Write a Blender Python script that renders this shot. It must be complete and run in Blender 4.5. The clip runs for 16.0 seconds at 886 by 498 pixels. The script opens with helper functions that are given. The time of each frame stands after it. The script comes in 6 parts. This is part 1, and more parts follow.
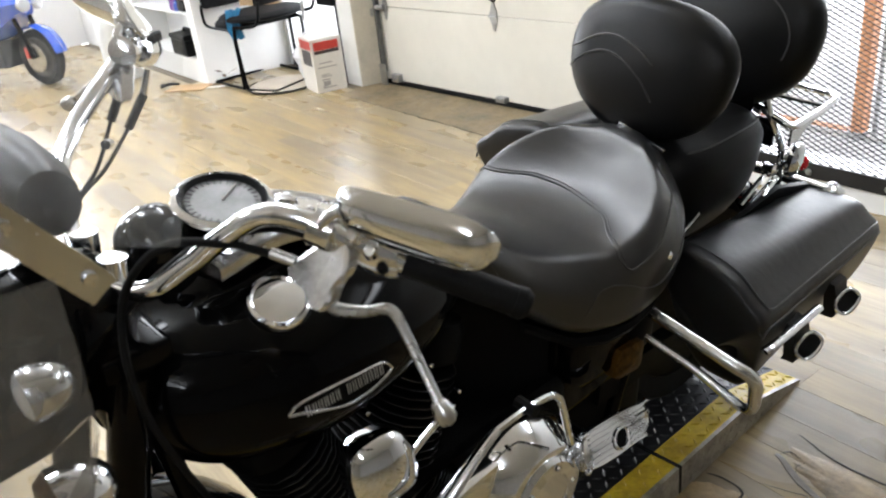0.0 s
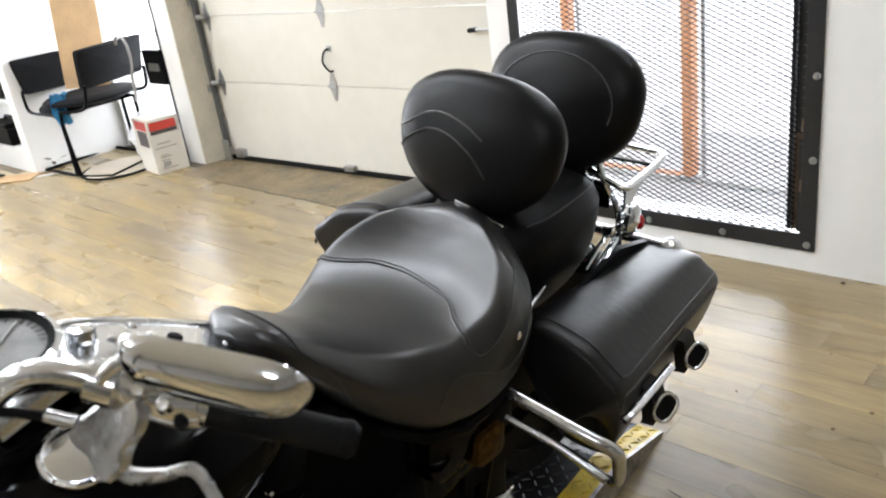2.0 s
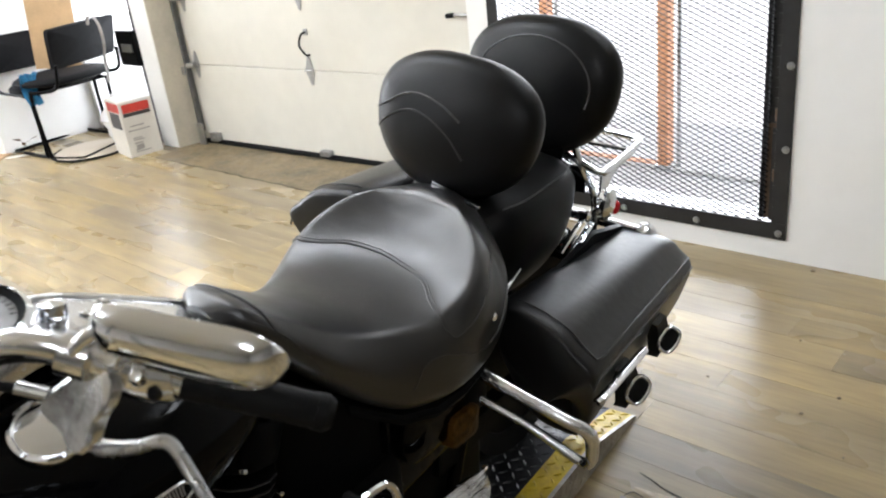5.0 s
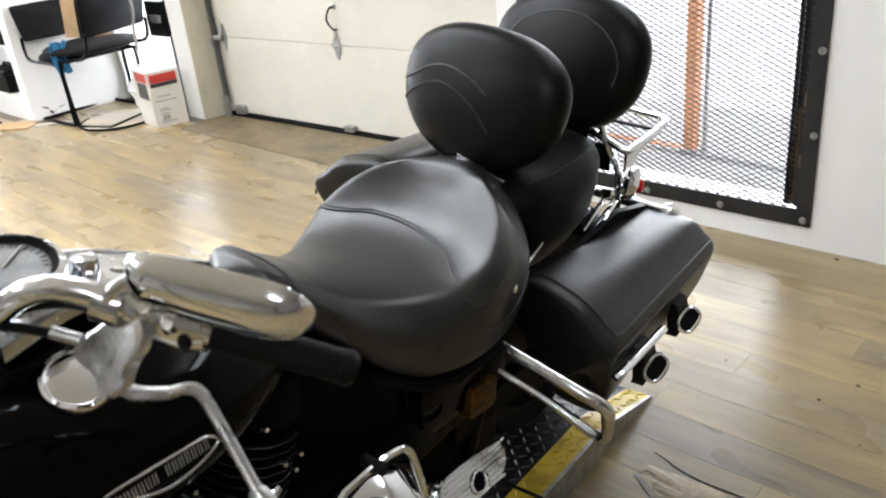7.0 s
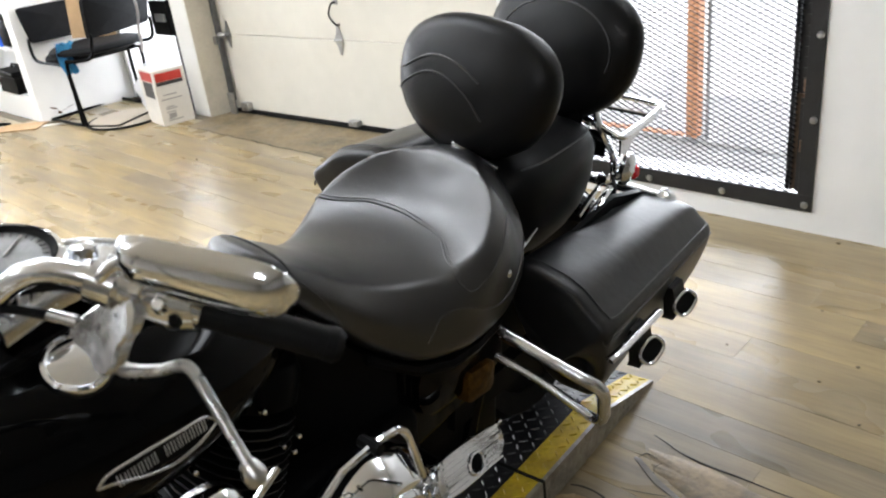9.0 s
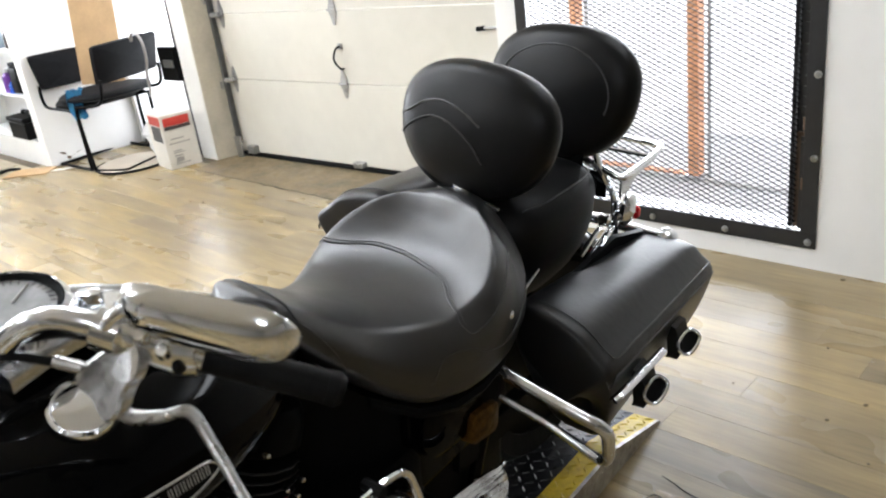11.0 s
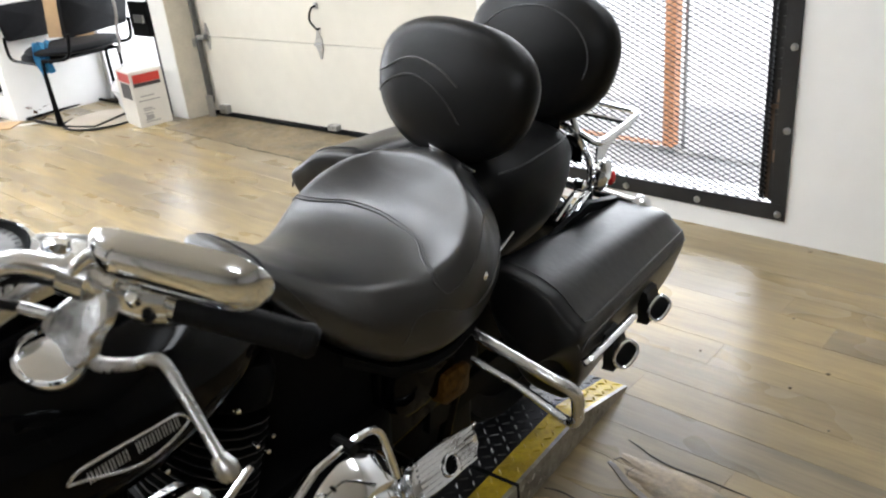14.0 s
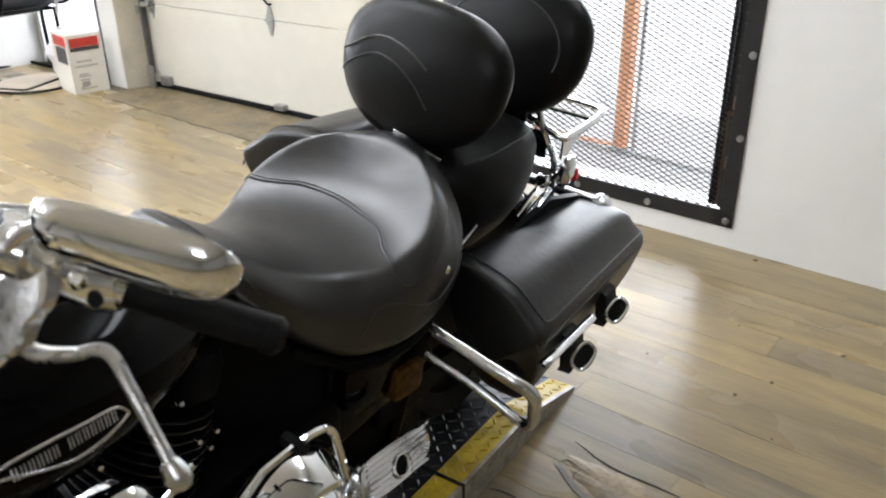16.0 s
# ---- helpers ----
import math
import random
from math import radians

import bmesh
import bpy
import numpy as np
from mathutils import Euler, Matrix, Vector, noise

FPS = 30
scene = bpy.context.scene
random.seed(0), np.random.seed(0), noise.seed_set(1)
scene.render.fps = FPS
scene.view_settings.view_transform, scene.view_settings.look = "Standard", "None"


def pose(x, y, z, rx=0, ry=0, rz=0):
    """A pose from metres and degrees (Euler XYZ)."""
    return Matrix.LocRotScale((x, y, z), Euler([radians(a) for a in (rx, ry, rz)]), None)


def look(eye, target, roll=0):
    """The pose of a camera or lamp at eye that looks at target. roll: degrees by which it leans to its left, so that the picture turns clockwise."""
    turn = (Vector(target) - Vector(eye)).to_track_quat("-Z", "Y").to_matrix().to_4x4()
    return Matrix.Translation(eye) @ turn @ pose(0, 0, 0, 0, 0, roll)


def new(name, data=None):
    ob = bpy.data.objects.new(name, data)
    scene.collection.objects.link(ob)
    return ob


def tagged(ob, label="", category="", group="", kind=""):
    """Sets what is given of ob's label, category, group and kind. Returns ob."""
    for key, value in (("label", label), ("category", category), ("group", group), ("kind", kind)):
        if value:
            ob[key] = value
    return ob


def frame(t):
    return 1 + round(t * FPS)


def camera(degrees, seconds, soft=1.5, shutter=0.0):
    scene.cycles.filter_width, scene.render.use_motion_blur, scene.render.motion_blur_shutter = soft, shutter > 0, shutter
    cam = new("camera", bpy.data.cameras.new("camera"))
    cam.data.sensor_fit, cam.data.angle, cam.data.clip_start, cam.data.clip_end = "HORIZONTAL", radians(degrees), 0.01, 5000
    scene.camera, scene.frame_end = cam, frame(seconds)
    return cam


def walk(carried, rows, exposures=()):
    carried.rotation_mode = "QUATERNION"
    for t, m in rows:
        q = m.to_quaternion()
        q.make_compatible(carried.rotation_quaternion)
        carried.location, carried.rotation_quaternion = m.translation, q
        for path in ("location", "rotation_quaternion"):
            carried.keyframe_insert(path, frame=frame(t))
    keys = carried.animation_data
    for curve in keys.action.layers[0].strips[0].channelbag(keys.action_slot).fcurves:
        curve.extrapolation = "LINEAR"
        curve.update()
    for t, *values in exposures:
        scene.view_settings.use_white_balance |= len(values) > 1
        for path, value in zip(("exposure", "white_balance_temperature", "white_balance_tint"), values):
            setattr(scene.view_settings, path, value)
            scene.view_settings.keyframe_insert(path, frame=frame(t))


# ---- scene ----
cam = camera(57.0, 16.0, soft=2.1)
cam.data.dof.use_dof, cam.data.dof.focus_distance, cam.data.dof.aperture_fstop = True, 2.9, 7.1
PATH = [
    (0, (1.163, -3.43, 1.627), (-0.327, -2.41, 0.767), -6.8),
    (0.5, (1.168, -3.384, 1.628), (-0.255, -2.226, 0.832), -7.1),
    (1, (1.161, -3.35, 1.63), (-0.218, -2.129, 0.851), -7.8),
    (1.5, (1.136, -3.323, 1.639), (-0.199, -2.052, 0.864), -8.1),
    (2, (1.116, -3.303, 1.644), (-0.19, -1.998, 0.875), -8.0),
    (2.5, (1.103, -3.294, 1.643), (-0.18, -1.974, 0.859), -7.9),
    (3, (1.102, -3.293, 1.643), (-0.166, -1.954, 0.868), -7.8),
    (3.5, (1.104, -3.294, 1.637), (-0.153, -1.952, 0.852), -7.2),
    (4, (1.115, -3.299, 1.636), (-0.138, -1.955, 0.848), -7.2),
    (6.5, (1.118, -3.325, 1.618), (-0.153, -2.026, 0.784), -5.6),
    (7, (1.124, -3.33, 1.616), (-0.159, -2.044, 0.778), -5.7),
    (7.5, (1.129, -3.331, 1.611), (-0.158, -2.052, 0.769), -6.0),
    (8, (1.14, -3.331, 1.609), (-0.148, -2.058, 0.759), -6.5),
    (8.5, (1.157, -3.332, 1.608), (-0.135, -2.069, 0.75), -6.8),
    (11, (1.186, -3.335, 1.62), (-0.143, -2.047, 0.862), -7.6),
    (11.5, (1.179, -3.342, 1.621), (-0.163, -2.069, 0.86), -7.1),
    (12, (1.184, -3.347, 1.621), (-0.163, -2.078, 0.863), -6.8),
    (12.5, (1.186, -3.348, 1.62), (-0.163, -2.081, 0.861), -6.9),
    (13, (1.189, -3.348, 1.617), (-0.16, -2.084, 0.853), -7.1),
    (13.5, (1.19, -3.344, 1.613), (-0.146, -2.078, 0.831), -7.0),
    (14, (1.179, -3.339, 1.601), (-0.084, -2.033, 0.765), -5.6),
    (14.5, (1.181, -3.373, 1.609), (-0.06, -2.021, 0.814), -3.9),
    (15, (1.162, -3.414, 1.615), (-0.047, -2.031, 0.823), -3.0),
    (15.5, (1.112, -3.458, 1.6), (-0.019, -2.043, 0.753), -2.2),
    (15.8, (1.101, -3.424, 1.596), (0.002, -1.997, 0.725), -0.4),
    (16, (1.09, -3.319, 1.573), (-0.048, -1.921, 0.707), -0.6),
]
walk(cam, [(t, look(eye, target, roll)) for t, eye, target, roll in PATH], [(0, -0.39, 6050, 10), (16, -0.39, 6050, 10)])

# ---------- world, daylight and lamps ----------
world = bpy.data.worlds.new("world")
scene.world = world
world.use_nodes = True
wn = world.node_tree
sky = wn.nodes.new("ShaderNodeTexSky")
sky.sky_type, sky.sun_disc, sky.sun_elevation, sky.sun_rotation = "NISHITA", False, radians(59), radians(146)
wn.nodes["Background"].inputs[1].default_value = 0.12
wn.links.new(sky.outputs[0], wn.nodes["Background"].inputs[0])
sun = new("sun", bpy.data.lights.new("sun", "SUN"))
sun.data.energy, sun.data.angle, sun.data.color = 5.0, radians(1), (1, 0.95, 0.88)
sun.matrix_world = look((2, 0, 6), (0, 3, 0))


def area_lamp(name, eye, target, sx, sy, watts, colour=(1, 1, 1)):
    lamp = new(name, bpy.data.lights.new(name, "AREA"))
    lamp.data.shape, lamp.data.size, lamp.data.size_y = "RECTANGLE", sx, sy
    lamp.data.energy, lamp.data.color = watts, colour
    lamp.matrix_world = look(eye, target)
    return lamp


CEIL = 3.1
HANG = 0.24
TUBES = [(-6.9, -1.6), (-4.6, -0.75), (-3.1, -2.1), (-1.3, -2.1), (0.6, -0.75), (-5.2, -4.8), (-3.0, -4.1), (-7.8, -2.7), (-7.8, -4.6), (-5.2, -7.8), (-4.5, -3.1), (-1.7, -3.2), (-1.7, -5.1), (2.2, -4.6)]
for tx, ty in TUBES:
    area_lamp("tube_lamp", (tx, ty, CEIL - HANG - 0.11), (tx, ty, 0), 1.2, 0.2, 12 if ty > -2 else 26 if ty > -2.5 else 31, (0.97, 0.985, 1.0))
    area_lamp("uplight_lamp", (tx, ty, CEIL - HANG + 0.02), (tx, ty, CEIL), 1.2, 0.2, 10 if ty > -2 else 26, (0.97, 0.985, 1.0))
area_lamp("window_light", (-0.74, 0.35, 1.25), (-0.74, -1, 1.0), 1.35, 2.0, 74, (0.96, 0.98, 1.0))
# Added lamp in an unseen west window, for the highlight on the seat.
area_lamp("shop_window_light", (-9.98, -3.2, 1.92), (-3, -3.0, 1.5), 3.3, 1.95, 260, (0.97, 0.985, 1.0))
area_lamp("door_light", (-5.5, 0.45, 1.15), (-5.2, -1, 0.9), 0.9, 1.9, 34, (0.96, 0.98, 1.0))

# ---------- materials ----------
def material(name, colour, rough=0.5, metal=0.0, vary=0.0, vscale=4.0, bump=0.0, bscale=60.0, rvary=0.0, coat=0.0, obj_random=0.0, stretch=(1, 1, 1), dark=None, emit=0.0, spec=0.5, crease=0.0, fine=0.3, soft=False):
    """A principled surface with large blotches, fine grain, gloss variation and relief."""
    m = bpy.data.materials.new(name)
    m.use_nodes = True
    nt = m.node_tree
    b = nt.nodes["Principled BSDF"]
    b.inputs["Roughness"].default_value, b.inputs["Metallic"].default_value = rough, metal
    b.inputs["Coat Weight"].default_value = coat
    b.inputs["Specular IOR Level"].default_value = spec
    b.inputs["Coat Roughness"].default_value = 0.06
    b.inputs["Base Color"].default_value = (*colour, 1)
    if emit:
        b.inputs["Emission Color"].default_value = (*colour, 1)
        b.inputs["Emission Strength"].default_value = emit
    tc = nt.nodes.new("ShaderNodeTexCoord")
    mp = nt.nodes.new("ShaderNodeMapping")
    mp.inputs["Scale"].default_value = stretch
    nt.links.new(tc.outputs["Object"], mp.inputs[0])
    src = mp.outputs[0]
    if obj_random:
        info = nt.nodes.new("ShaderNodeObjectInfo")
        shift = nt.nodes.new("ShaderNodeVectorMath")
        shift.operation = "ADD"
        wide = nt.nodes.new("ShaderNodeMath")
        wide.operation, wide.inputs[1].default_value = "MULTIPLY", 57.0
        nt.links.new(info.outputs["Random"], wide.inputs[0])
        nt.links.new(mp.outputs[0], shift.inputs[0])
        nt.links.new(wide.outputs[0], shift.inputs[1])
        src = shift.outputs[0]
    def noise_tex(scale, detail=4.0):
        n = nt.nodes.new("ShaderNodeTexNoise")
        n.inputs["Scale"].default_value, n.inputs["Detail"].default_value = scale, detail
        nt.links.new(src, n.inputs["Vector"])
        return n
    if vary:
        n1, n2 = noise_tex(vscale, 2.0 if soft else 4.0), noise_tex(vscale * 7, 2.0 if soft else 6.0)
        mix = nt.nodes.new("ShaderNodeMath")
        mix.operation = "MULTIPLY_ADD"
        mix.inputs[1].default_value = fine
        nt.links.new(n2.outputs[0], mix.inputs[0])
        half = nt.nodes.new("ShaderNodeMath")
        half.operation, half.inputs[1].default_value = "MULTIPLY", 1 - fine
        nt.links.new(n1.outputs[0], half.inputs[0])
        nt.links.new(half.outputs[0], mix.inputs[2])
        ramp = nt.nodes.new("ShaderNodeValToRGB")
        lo = dark or tuple(c * (1 - vary) for c in colour)
        ramp.color_ramp.elements[0].position, ramp.color_ramp.elements[1].position = (0.28, 0.62) if soft else (0.36, 0.64)
        ramp.color_ramp.elements[0].color, ramp.color_ramp.elements[1].color = (*lo, 1), (*[min(1, c * (1 + vary * 0.4)) for c in colour], 1)
        nt.links.new(mix.outputs[0], ramp.inputs[0])
        out = ramp.outputs[0]
        if obj_random:
            hsv = nt.nodes.new("ShaderNodeHueSaturation")
            rng = nt.nodes.new("ShaderNodeMapRange")
            rng.inputs["To Min"].default_value, rng.inputs["To Max"].default_value = 1 - obj_random, 1 + obj_random
            nt.links.new(info.outputs["Random"], rng.inputs["Value"])
            nt.links.new(rng.outputs[0], hsv.inputs["Value"])
            nt.links.new(out, hsv.inputs["Color"])
            out = hsv.outputs[0]
        nt.links.new(out, b.inputs["Base Color"])
    if rvary:
        n3 = noise_tex(vscale * 3, 5)
        rr = nt.nodes.new("ShaderNodeMapRange")
        rr.inputs["From Min"].default_value, rr.inputs["From Max"].default_value = 0.3, 0.7
        rr.inputs["To Min"].default_value, rr.inputs["To Max"].default_value = max(0.02, rough - rvary), min(1, rough + rvary)
        nt.links.new(n3.outputs[0], rr.inputs["Value"])
        nt.links.new(rr.outputs[0], b.inputs["Roughness"])
    if bump:
        n4 = noise_tex(bscale, 6)
        bp = nt.nodes.new("ShaderNodeBump")
        bp.inputs["Strength"].default_value, bp.inputs["Distance"].default_value = bump, 0.004
        nt.links.new(n4.outputs[0], bp.inputs["Height"])
        nt.links.new(bp.outputs[0], b.inputs["Normal"])
        if crease:
            n5 = noise_tex(16, 3)
            n5.inputs["Distortion"].default_value = 1.5
            b2 = nt.nodes.new("ShaderNodeBump")
            b2.inputs["Strength"].default_value, b2.inputs["Distance"].default_value = crease, 0.012
            nt.links.new(n5.outputs[0], b2.inputs["Height"])
            nt.links.new(b2.outputs[0], bp.inputs["Normal"])
    return m


def glass_material(name, colour=(1, 1, 1), rough=0.02, alpha=0.15, spec=0.5):
    m = bpy.data.materials.new(name)
    m.use_nodes = True
    nt = m.node_tree
    b = nt.nodes["Principled BSDF"]
    b.inputs["Base Color"].default_value = (*colour, 1)
    b.inputs["Roughness"].default_value = rough
    b.inputs["Alpha"].default_value = alpha
    b.inputs["Specular IOR Level"].default_value = spec
    return m


def plank_material(name, joined=False):
    """Printed wood planks: each board its own tone between tan and grey brown, with long streaks, blotches and a worn gloss."""
    m = bpy.data.materials.new(name)
    m.use_nodes = True
    nt = m.node_tree
    b = nt.nodes["Principled BSDF"]
    N, L = nt.nodes.new, nt.links.new
    tc, info = N("ShaderNodeTexCoord"), N("ShaderNodeNewGeometry" if joined else "ShaderNodeObjectInfo")
    pick = info.outputs["Random Per Island" if joined else "Random"]
    wide, shift = N("ShaderNodeMath"), N("ShaderNodeVectorMath")
    wide.operation, wide.inputs[1].default_value = "MULTIPLY", 43.0
    shift.operation = "ADD"
    L(pick, wide.inputs[0])
    L(tc.outputs["Object"], shift.inputs[0])
    L(wide.outputs[0], shift.inputs[1])

    def noise(scale, detail, stretch):
        mp, n = N("ShaderNodeMapping"), N("ShaderNodeTexNoise")
        mp.inputs["Scale"].default_value = stretch
        n.inputs["Scale"].default_value, n.inputs["Detail"].default_value, n.inputs["Distortion"].default_value = scale, detail, 0.15
        L(shift.outputs[0], mp.inputs[0])
        L(mp.outputs[0], n.inputs["Vector"])
        return n.outputs[0]

    def ramp(value, *stops):
        r = N("ShaderNodeValToRGB")
        while len(r.color_ramp.elements) < len(stops):
            r.color_ramp.elements.new(0.5)
        for e, (p, c) in zip(r.color_ramp.elements, stops):
            e.position, e.color = p, (*c, 1)
        L(value, r.inputs[0])
        return r.outputs[0]

    def mix(kind, fac, a, c):
        x = N("ShaderNodeMix")
        x.data_type, x.blend_type = "RGBA", kind
        if isinstance(fac, float):
            x.inputs[0].default_value = fac
        else:
            L(fac, x.inputs[0])
        L(a, x.inputs[6])
        L(c, x.inputs[7])
        return x.outputs[2]

    tone = ramp(pick, (0.0, (0.245, 0.200, 0.132)), (0.3, (0.325, 0.250, 0.130)), (0.62, (0.285, 0.226, 0.132)), (1.0, (0.370, 0.282, 0.142)))
    streaks = ramp(noise(1.9, 2, (1.0, 6.5, 1.0)), (0.32, (0.70, 0.70, 0.71)), (0.50, (0.97, 0.96, 0.93)), (0.68, (1.20, 1.17, 1.05)))
    grain = ramp(noise(7.0, 3, (1.0, 12.0, 1.0)), (0.30, (0.86, 0.85, 0.83)), (0.62, (1.04, 1.04, 1.04)))
    colour = mix("MULTIPLY", 1.0, mix("MULTIPLY", 0.85, tone, streaks), grain)
    L(colour, b.inputs["Base Color"])
    rr = N("ShaderNodeMapRange")
    rr.inputs["From Min"].default_value, rr.inputs["From Max"].default_value = 0.3, 0.7
    rr.inputs["To Min"].default_value, rr.inputs["To Max"].default_value = 0.24, 0.36
    L(noise(2.0, 2, (1.0, 1.8, 1.0)), rr.inputs["Value"])
    L(rr.outputs[0], b.inputs["Roughness"])
    bp = N("ShaderNodeBump")
    bp.inputs["Strength"].default_value, bp.inputs["Distance"].default_value = 0.05, 0.003
    L(noise(30.0, 5, (1.0, 6.0, 1.0)), bp.inputs["Height"])
    L(bp.outputs[0], b.inputs["Normal"])
    return m


LEATHER = material("black_leather", (0.0045, 0.0044, 0.0045), 0.38, vary=0.3, vscale=7, bump=0.10, bscale=300, rvary=0.04, spec=0.19, crease=0.06)
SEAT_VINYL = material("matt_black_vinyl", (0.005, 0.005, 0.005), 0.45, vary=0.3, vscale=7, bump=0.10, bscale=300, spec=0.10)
LEATHER_BAG = material("creased_black_leather", (0.006, 0.0058, 0.006), 0.36, vary=0.3, vscale=6, bump=0.08, bscale=320, rvary=0.0, spec=0.34, crease=0.07, fine=0.1, soft=True)
LEATHER_WORN = material("worn_black_leather", (0.011, 0.0108, 0.011), 0.37, vary=0.45, vscale=5, bump=0.08, bscale=300, rvary=0.03, spec=0.72, dark=(0.006, 0.006, 0.006), fine=0.25, soft=True, crease=0.05)
THREAD = material("stitching", (0.03, 0.03, 0.03), 0.4, vary=0.3, vscale=200)
CHROME = material("chrome", (0.80, 0.82, 0.85), 0.06, 1.0, rvary=0.03, vscale=6)
CHROME_DULL = material("brushed_chrome", (0.64, 0.65, 0.665), 0.20, 1.0, rvary=0.08, vscale=30, bump=0.05, bscale=200)
PAINT = material("gloss_black_paint", (0.0015, 0.0015, 0.0015), 0.06, rvary=0.02, vscale=5, spec=0.09)
GLOSS = material("gloss_black_plastic", (0.004, 0.004, 0.004), 0.08, spec=0.35, rvary=0.02, vscale=8)
SATIN = material("satin_black_metal", (0.003, 0.003, 0.003), 0.36, 0.0, vary=0.3, vscale=20, bump=0.1, bscale=120, spec=0.03)
RUBBER = material("black_rubber", (0.008, 0.008, 0.008), 0.6, vary=0.3, vscale=30, bump=0.2, bscale=160, spec=0.08)
PLASTIC = material("black_plastic", (0.005, 0.005, 0.005), 0.45, vary=0.2, vscale=20, spec=0.05)
BADGE_METAL = material("worn_badge_metal", (0.42, 0.42, 0.41), 0.35, 0.6, vary=0.2, vscale=60)
FIN_EDGE = material("machined_fin_edge", (0.05, 0.05, 0.05), 0.45, 0.8, vary=0.3, vscale=40)
ALU = material("cast_aluminium", (0.55, 0.55, 0.54), 0.3, 1.0, vary=0.15, vscale=20, bump=0.1, bscale=150, rvary=0.1)
AMBER = material("amber_lens", (0.075, 0.036, 0.005), 0.5, vary=0.6, vscale=60, bump=0.5, bscale=120, spec=0.12)
RED = material("red_lens", (0.55, 0.01, 0.015), 0.15, vary=0.2, vscale=30)
PLATE_BLACK = material("black_painted_treadplate", (0.009, 0.009, 0.010), 0.42, 0.0, vary=0.5, vscale=14, bump=0.15, bscale=90, rvary=0.12, spec=0.3)
TREAD_WORN = material("worn_black_treads", (0.035, 0.035, 0.035), 0.36, 0.2, vary=0.5, vscale=30)
PLATE_YELLOW = material("yellow_painted_treadplate", (0.56, 0.40, 0.016), 0.42, 0.0, vary=0.3, vscale=10, bump=0.2, bscale=90, rvary=0.12, dark=(0.33, 0.23, 0.015), spec=0.28)
PLATE_STEEL = material("worn_steel_treadplate", (0.36, 0.33, 0.28), 0.45, 0.6, vary=0.4, vscale=12, bump=0.2, bscale=80, rvary=0.15)
PLANK = plank_material("wood_look_vinyl")
PLANKS = plank_material("wood_look_vinyl_boards", True)
SUBFLOOR = material("dark_joint_backing", (0.16, 0.13, 0.09), 0.8, vary=0.3, vscale=5)
SCREED = material("stained_concrete_sill", (0.215, 0.163, 0.088), 0.5, vary=0.4, vscale=5, bump=0.3, bscale=30, rvary=0.1, dark=(0.105, 0.082, 0.050), fine=0.4)
# Unseen east and south walls, darkened to cut bounce and reflections on the bike.
WALL_UNSEEN = material("darkened_unseen_wall", (0.36, 0.345, 0.315), 0.6, vary=0.1, vscale=1.5, bump=0.06, bscale=50)
WALL = material("white_wall_paint", (0.80, 0.795, 0.775), 0.55, vary=0.05, vscale=1.2, bump=0.06, bscale=50)
CEILING = material("pale_ceiling_board", (0.80, 0.79, 0.77), 0.8, vary=0.04, vscale=2, bump=0.1, bscale=60)
# Beige of the pillar's side face, with its shade put into the colour.
JAMB = material("beige_shaded_jamb", (0.50, 0.455, 0.36), 0.6, vary=0.16, vscale=5, bump=0.06, bscale=50)
DOORPAINT = material("cream_door_paint", (0.66, 0.635, 0.56), 0.45, vary=0.06, vscale=1.5, bump=0.05, bscale=90)
GALV = material("galvanised_steel", (0.40, 0.40, 0.395), 0.36, 0.9, vary=0.12, vscale=25, rvary=0.08)
TRACK = material("dull_grey_steel", (0.10, 0.10, 0.098), 0.5, 0.5, vary=0.3, vscale=20)
CAGE = material("black_painted_steel", (0.016, 0.016, 0.017), 0.45, 0.2, vary=0.4, vscale=9, bump=0.15, bscale=60)
CAGE_RUST = material("rusty_brown_steel", (0.10, 0.06, 0.035), 0.6, 0.2, vary=0.5, vscale=12, bump=0.2, bscale=80)
ORANGE = material("orange_painted_timber", (0.66, 0.29, 0.13), 0.55, vary=0.2, vscale=5, bump=0.1)
CONCRETE = material("pale_concrete", (0.68, 0.67, 0.65), 0.8, vary=0.15, vscale=3, bump=0.2, bscale=30)
CARD = material("brown_cardboard", (0.47, 0.31, 0.16), 0.75, vary=0.15, vscale=6, bump=0.08, bscale=40)
CARD_PALE = material("pale_cardboard", (0.50, 0.43, 0.34), 0.7, vary=0.08, vscale=6)
CARTON = material("white_printed_carton", (0.70, 0.67, 0.61), 0.55, vary=0.08, vscale=6)
INK_RED = material("red_print", (0.52, 0.045, 0.03), 0.5, vary=0.15, vscale=12)
INK_BLACK = material("black_print", (0.05, 0.045, 0.045), 0.5, vary=0.15, vscale=12)
INK_GREY = material("grey_print", (0.36, 0.34, 0.32), 0.6, vary=0.15, vscale=20)
CLOTH_BLACK = material("black_upholstery", (0.006, 0.006, 0.007), 0.7, vary=0.3, vscale=30, bump=0.2, bscale=300, spec=0.12)
STEEL_BLUE = material("pale_blue_plastic", (0.34, 0.42, 0.50), 0.35, vary=0.1, vscale=20)
CLOTH_BLUE = material("blue_cloth", (0.06, 0.27, 0.46), 0.85, vary=0.3, vscale=30, bump=0.4, bscale=120)
BAGPLASTIC = glass_material("thin_white_plastic", (0.92, 0.92, 0.92), 0.3, 0.7)
LEAF = material("dry_brown_leaf", (0.14, 0.085, 0.04), 0.7, vary=0.4, vscale=40)
BLUE = material("blue_fairing_paint", (0.02, 0.10, 0.62), 0.15, coat=1.0, vary=0.15, vscale=4)
LENS = material("headlamp_lens", (0.7, 0.72, 0.75), 0.1, 0.3, vary=0.2, vscale=20)
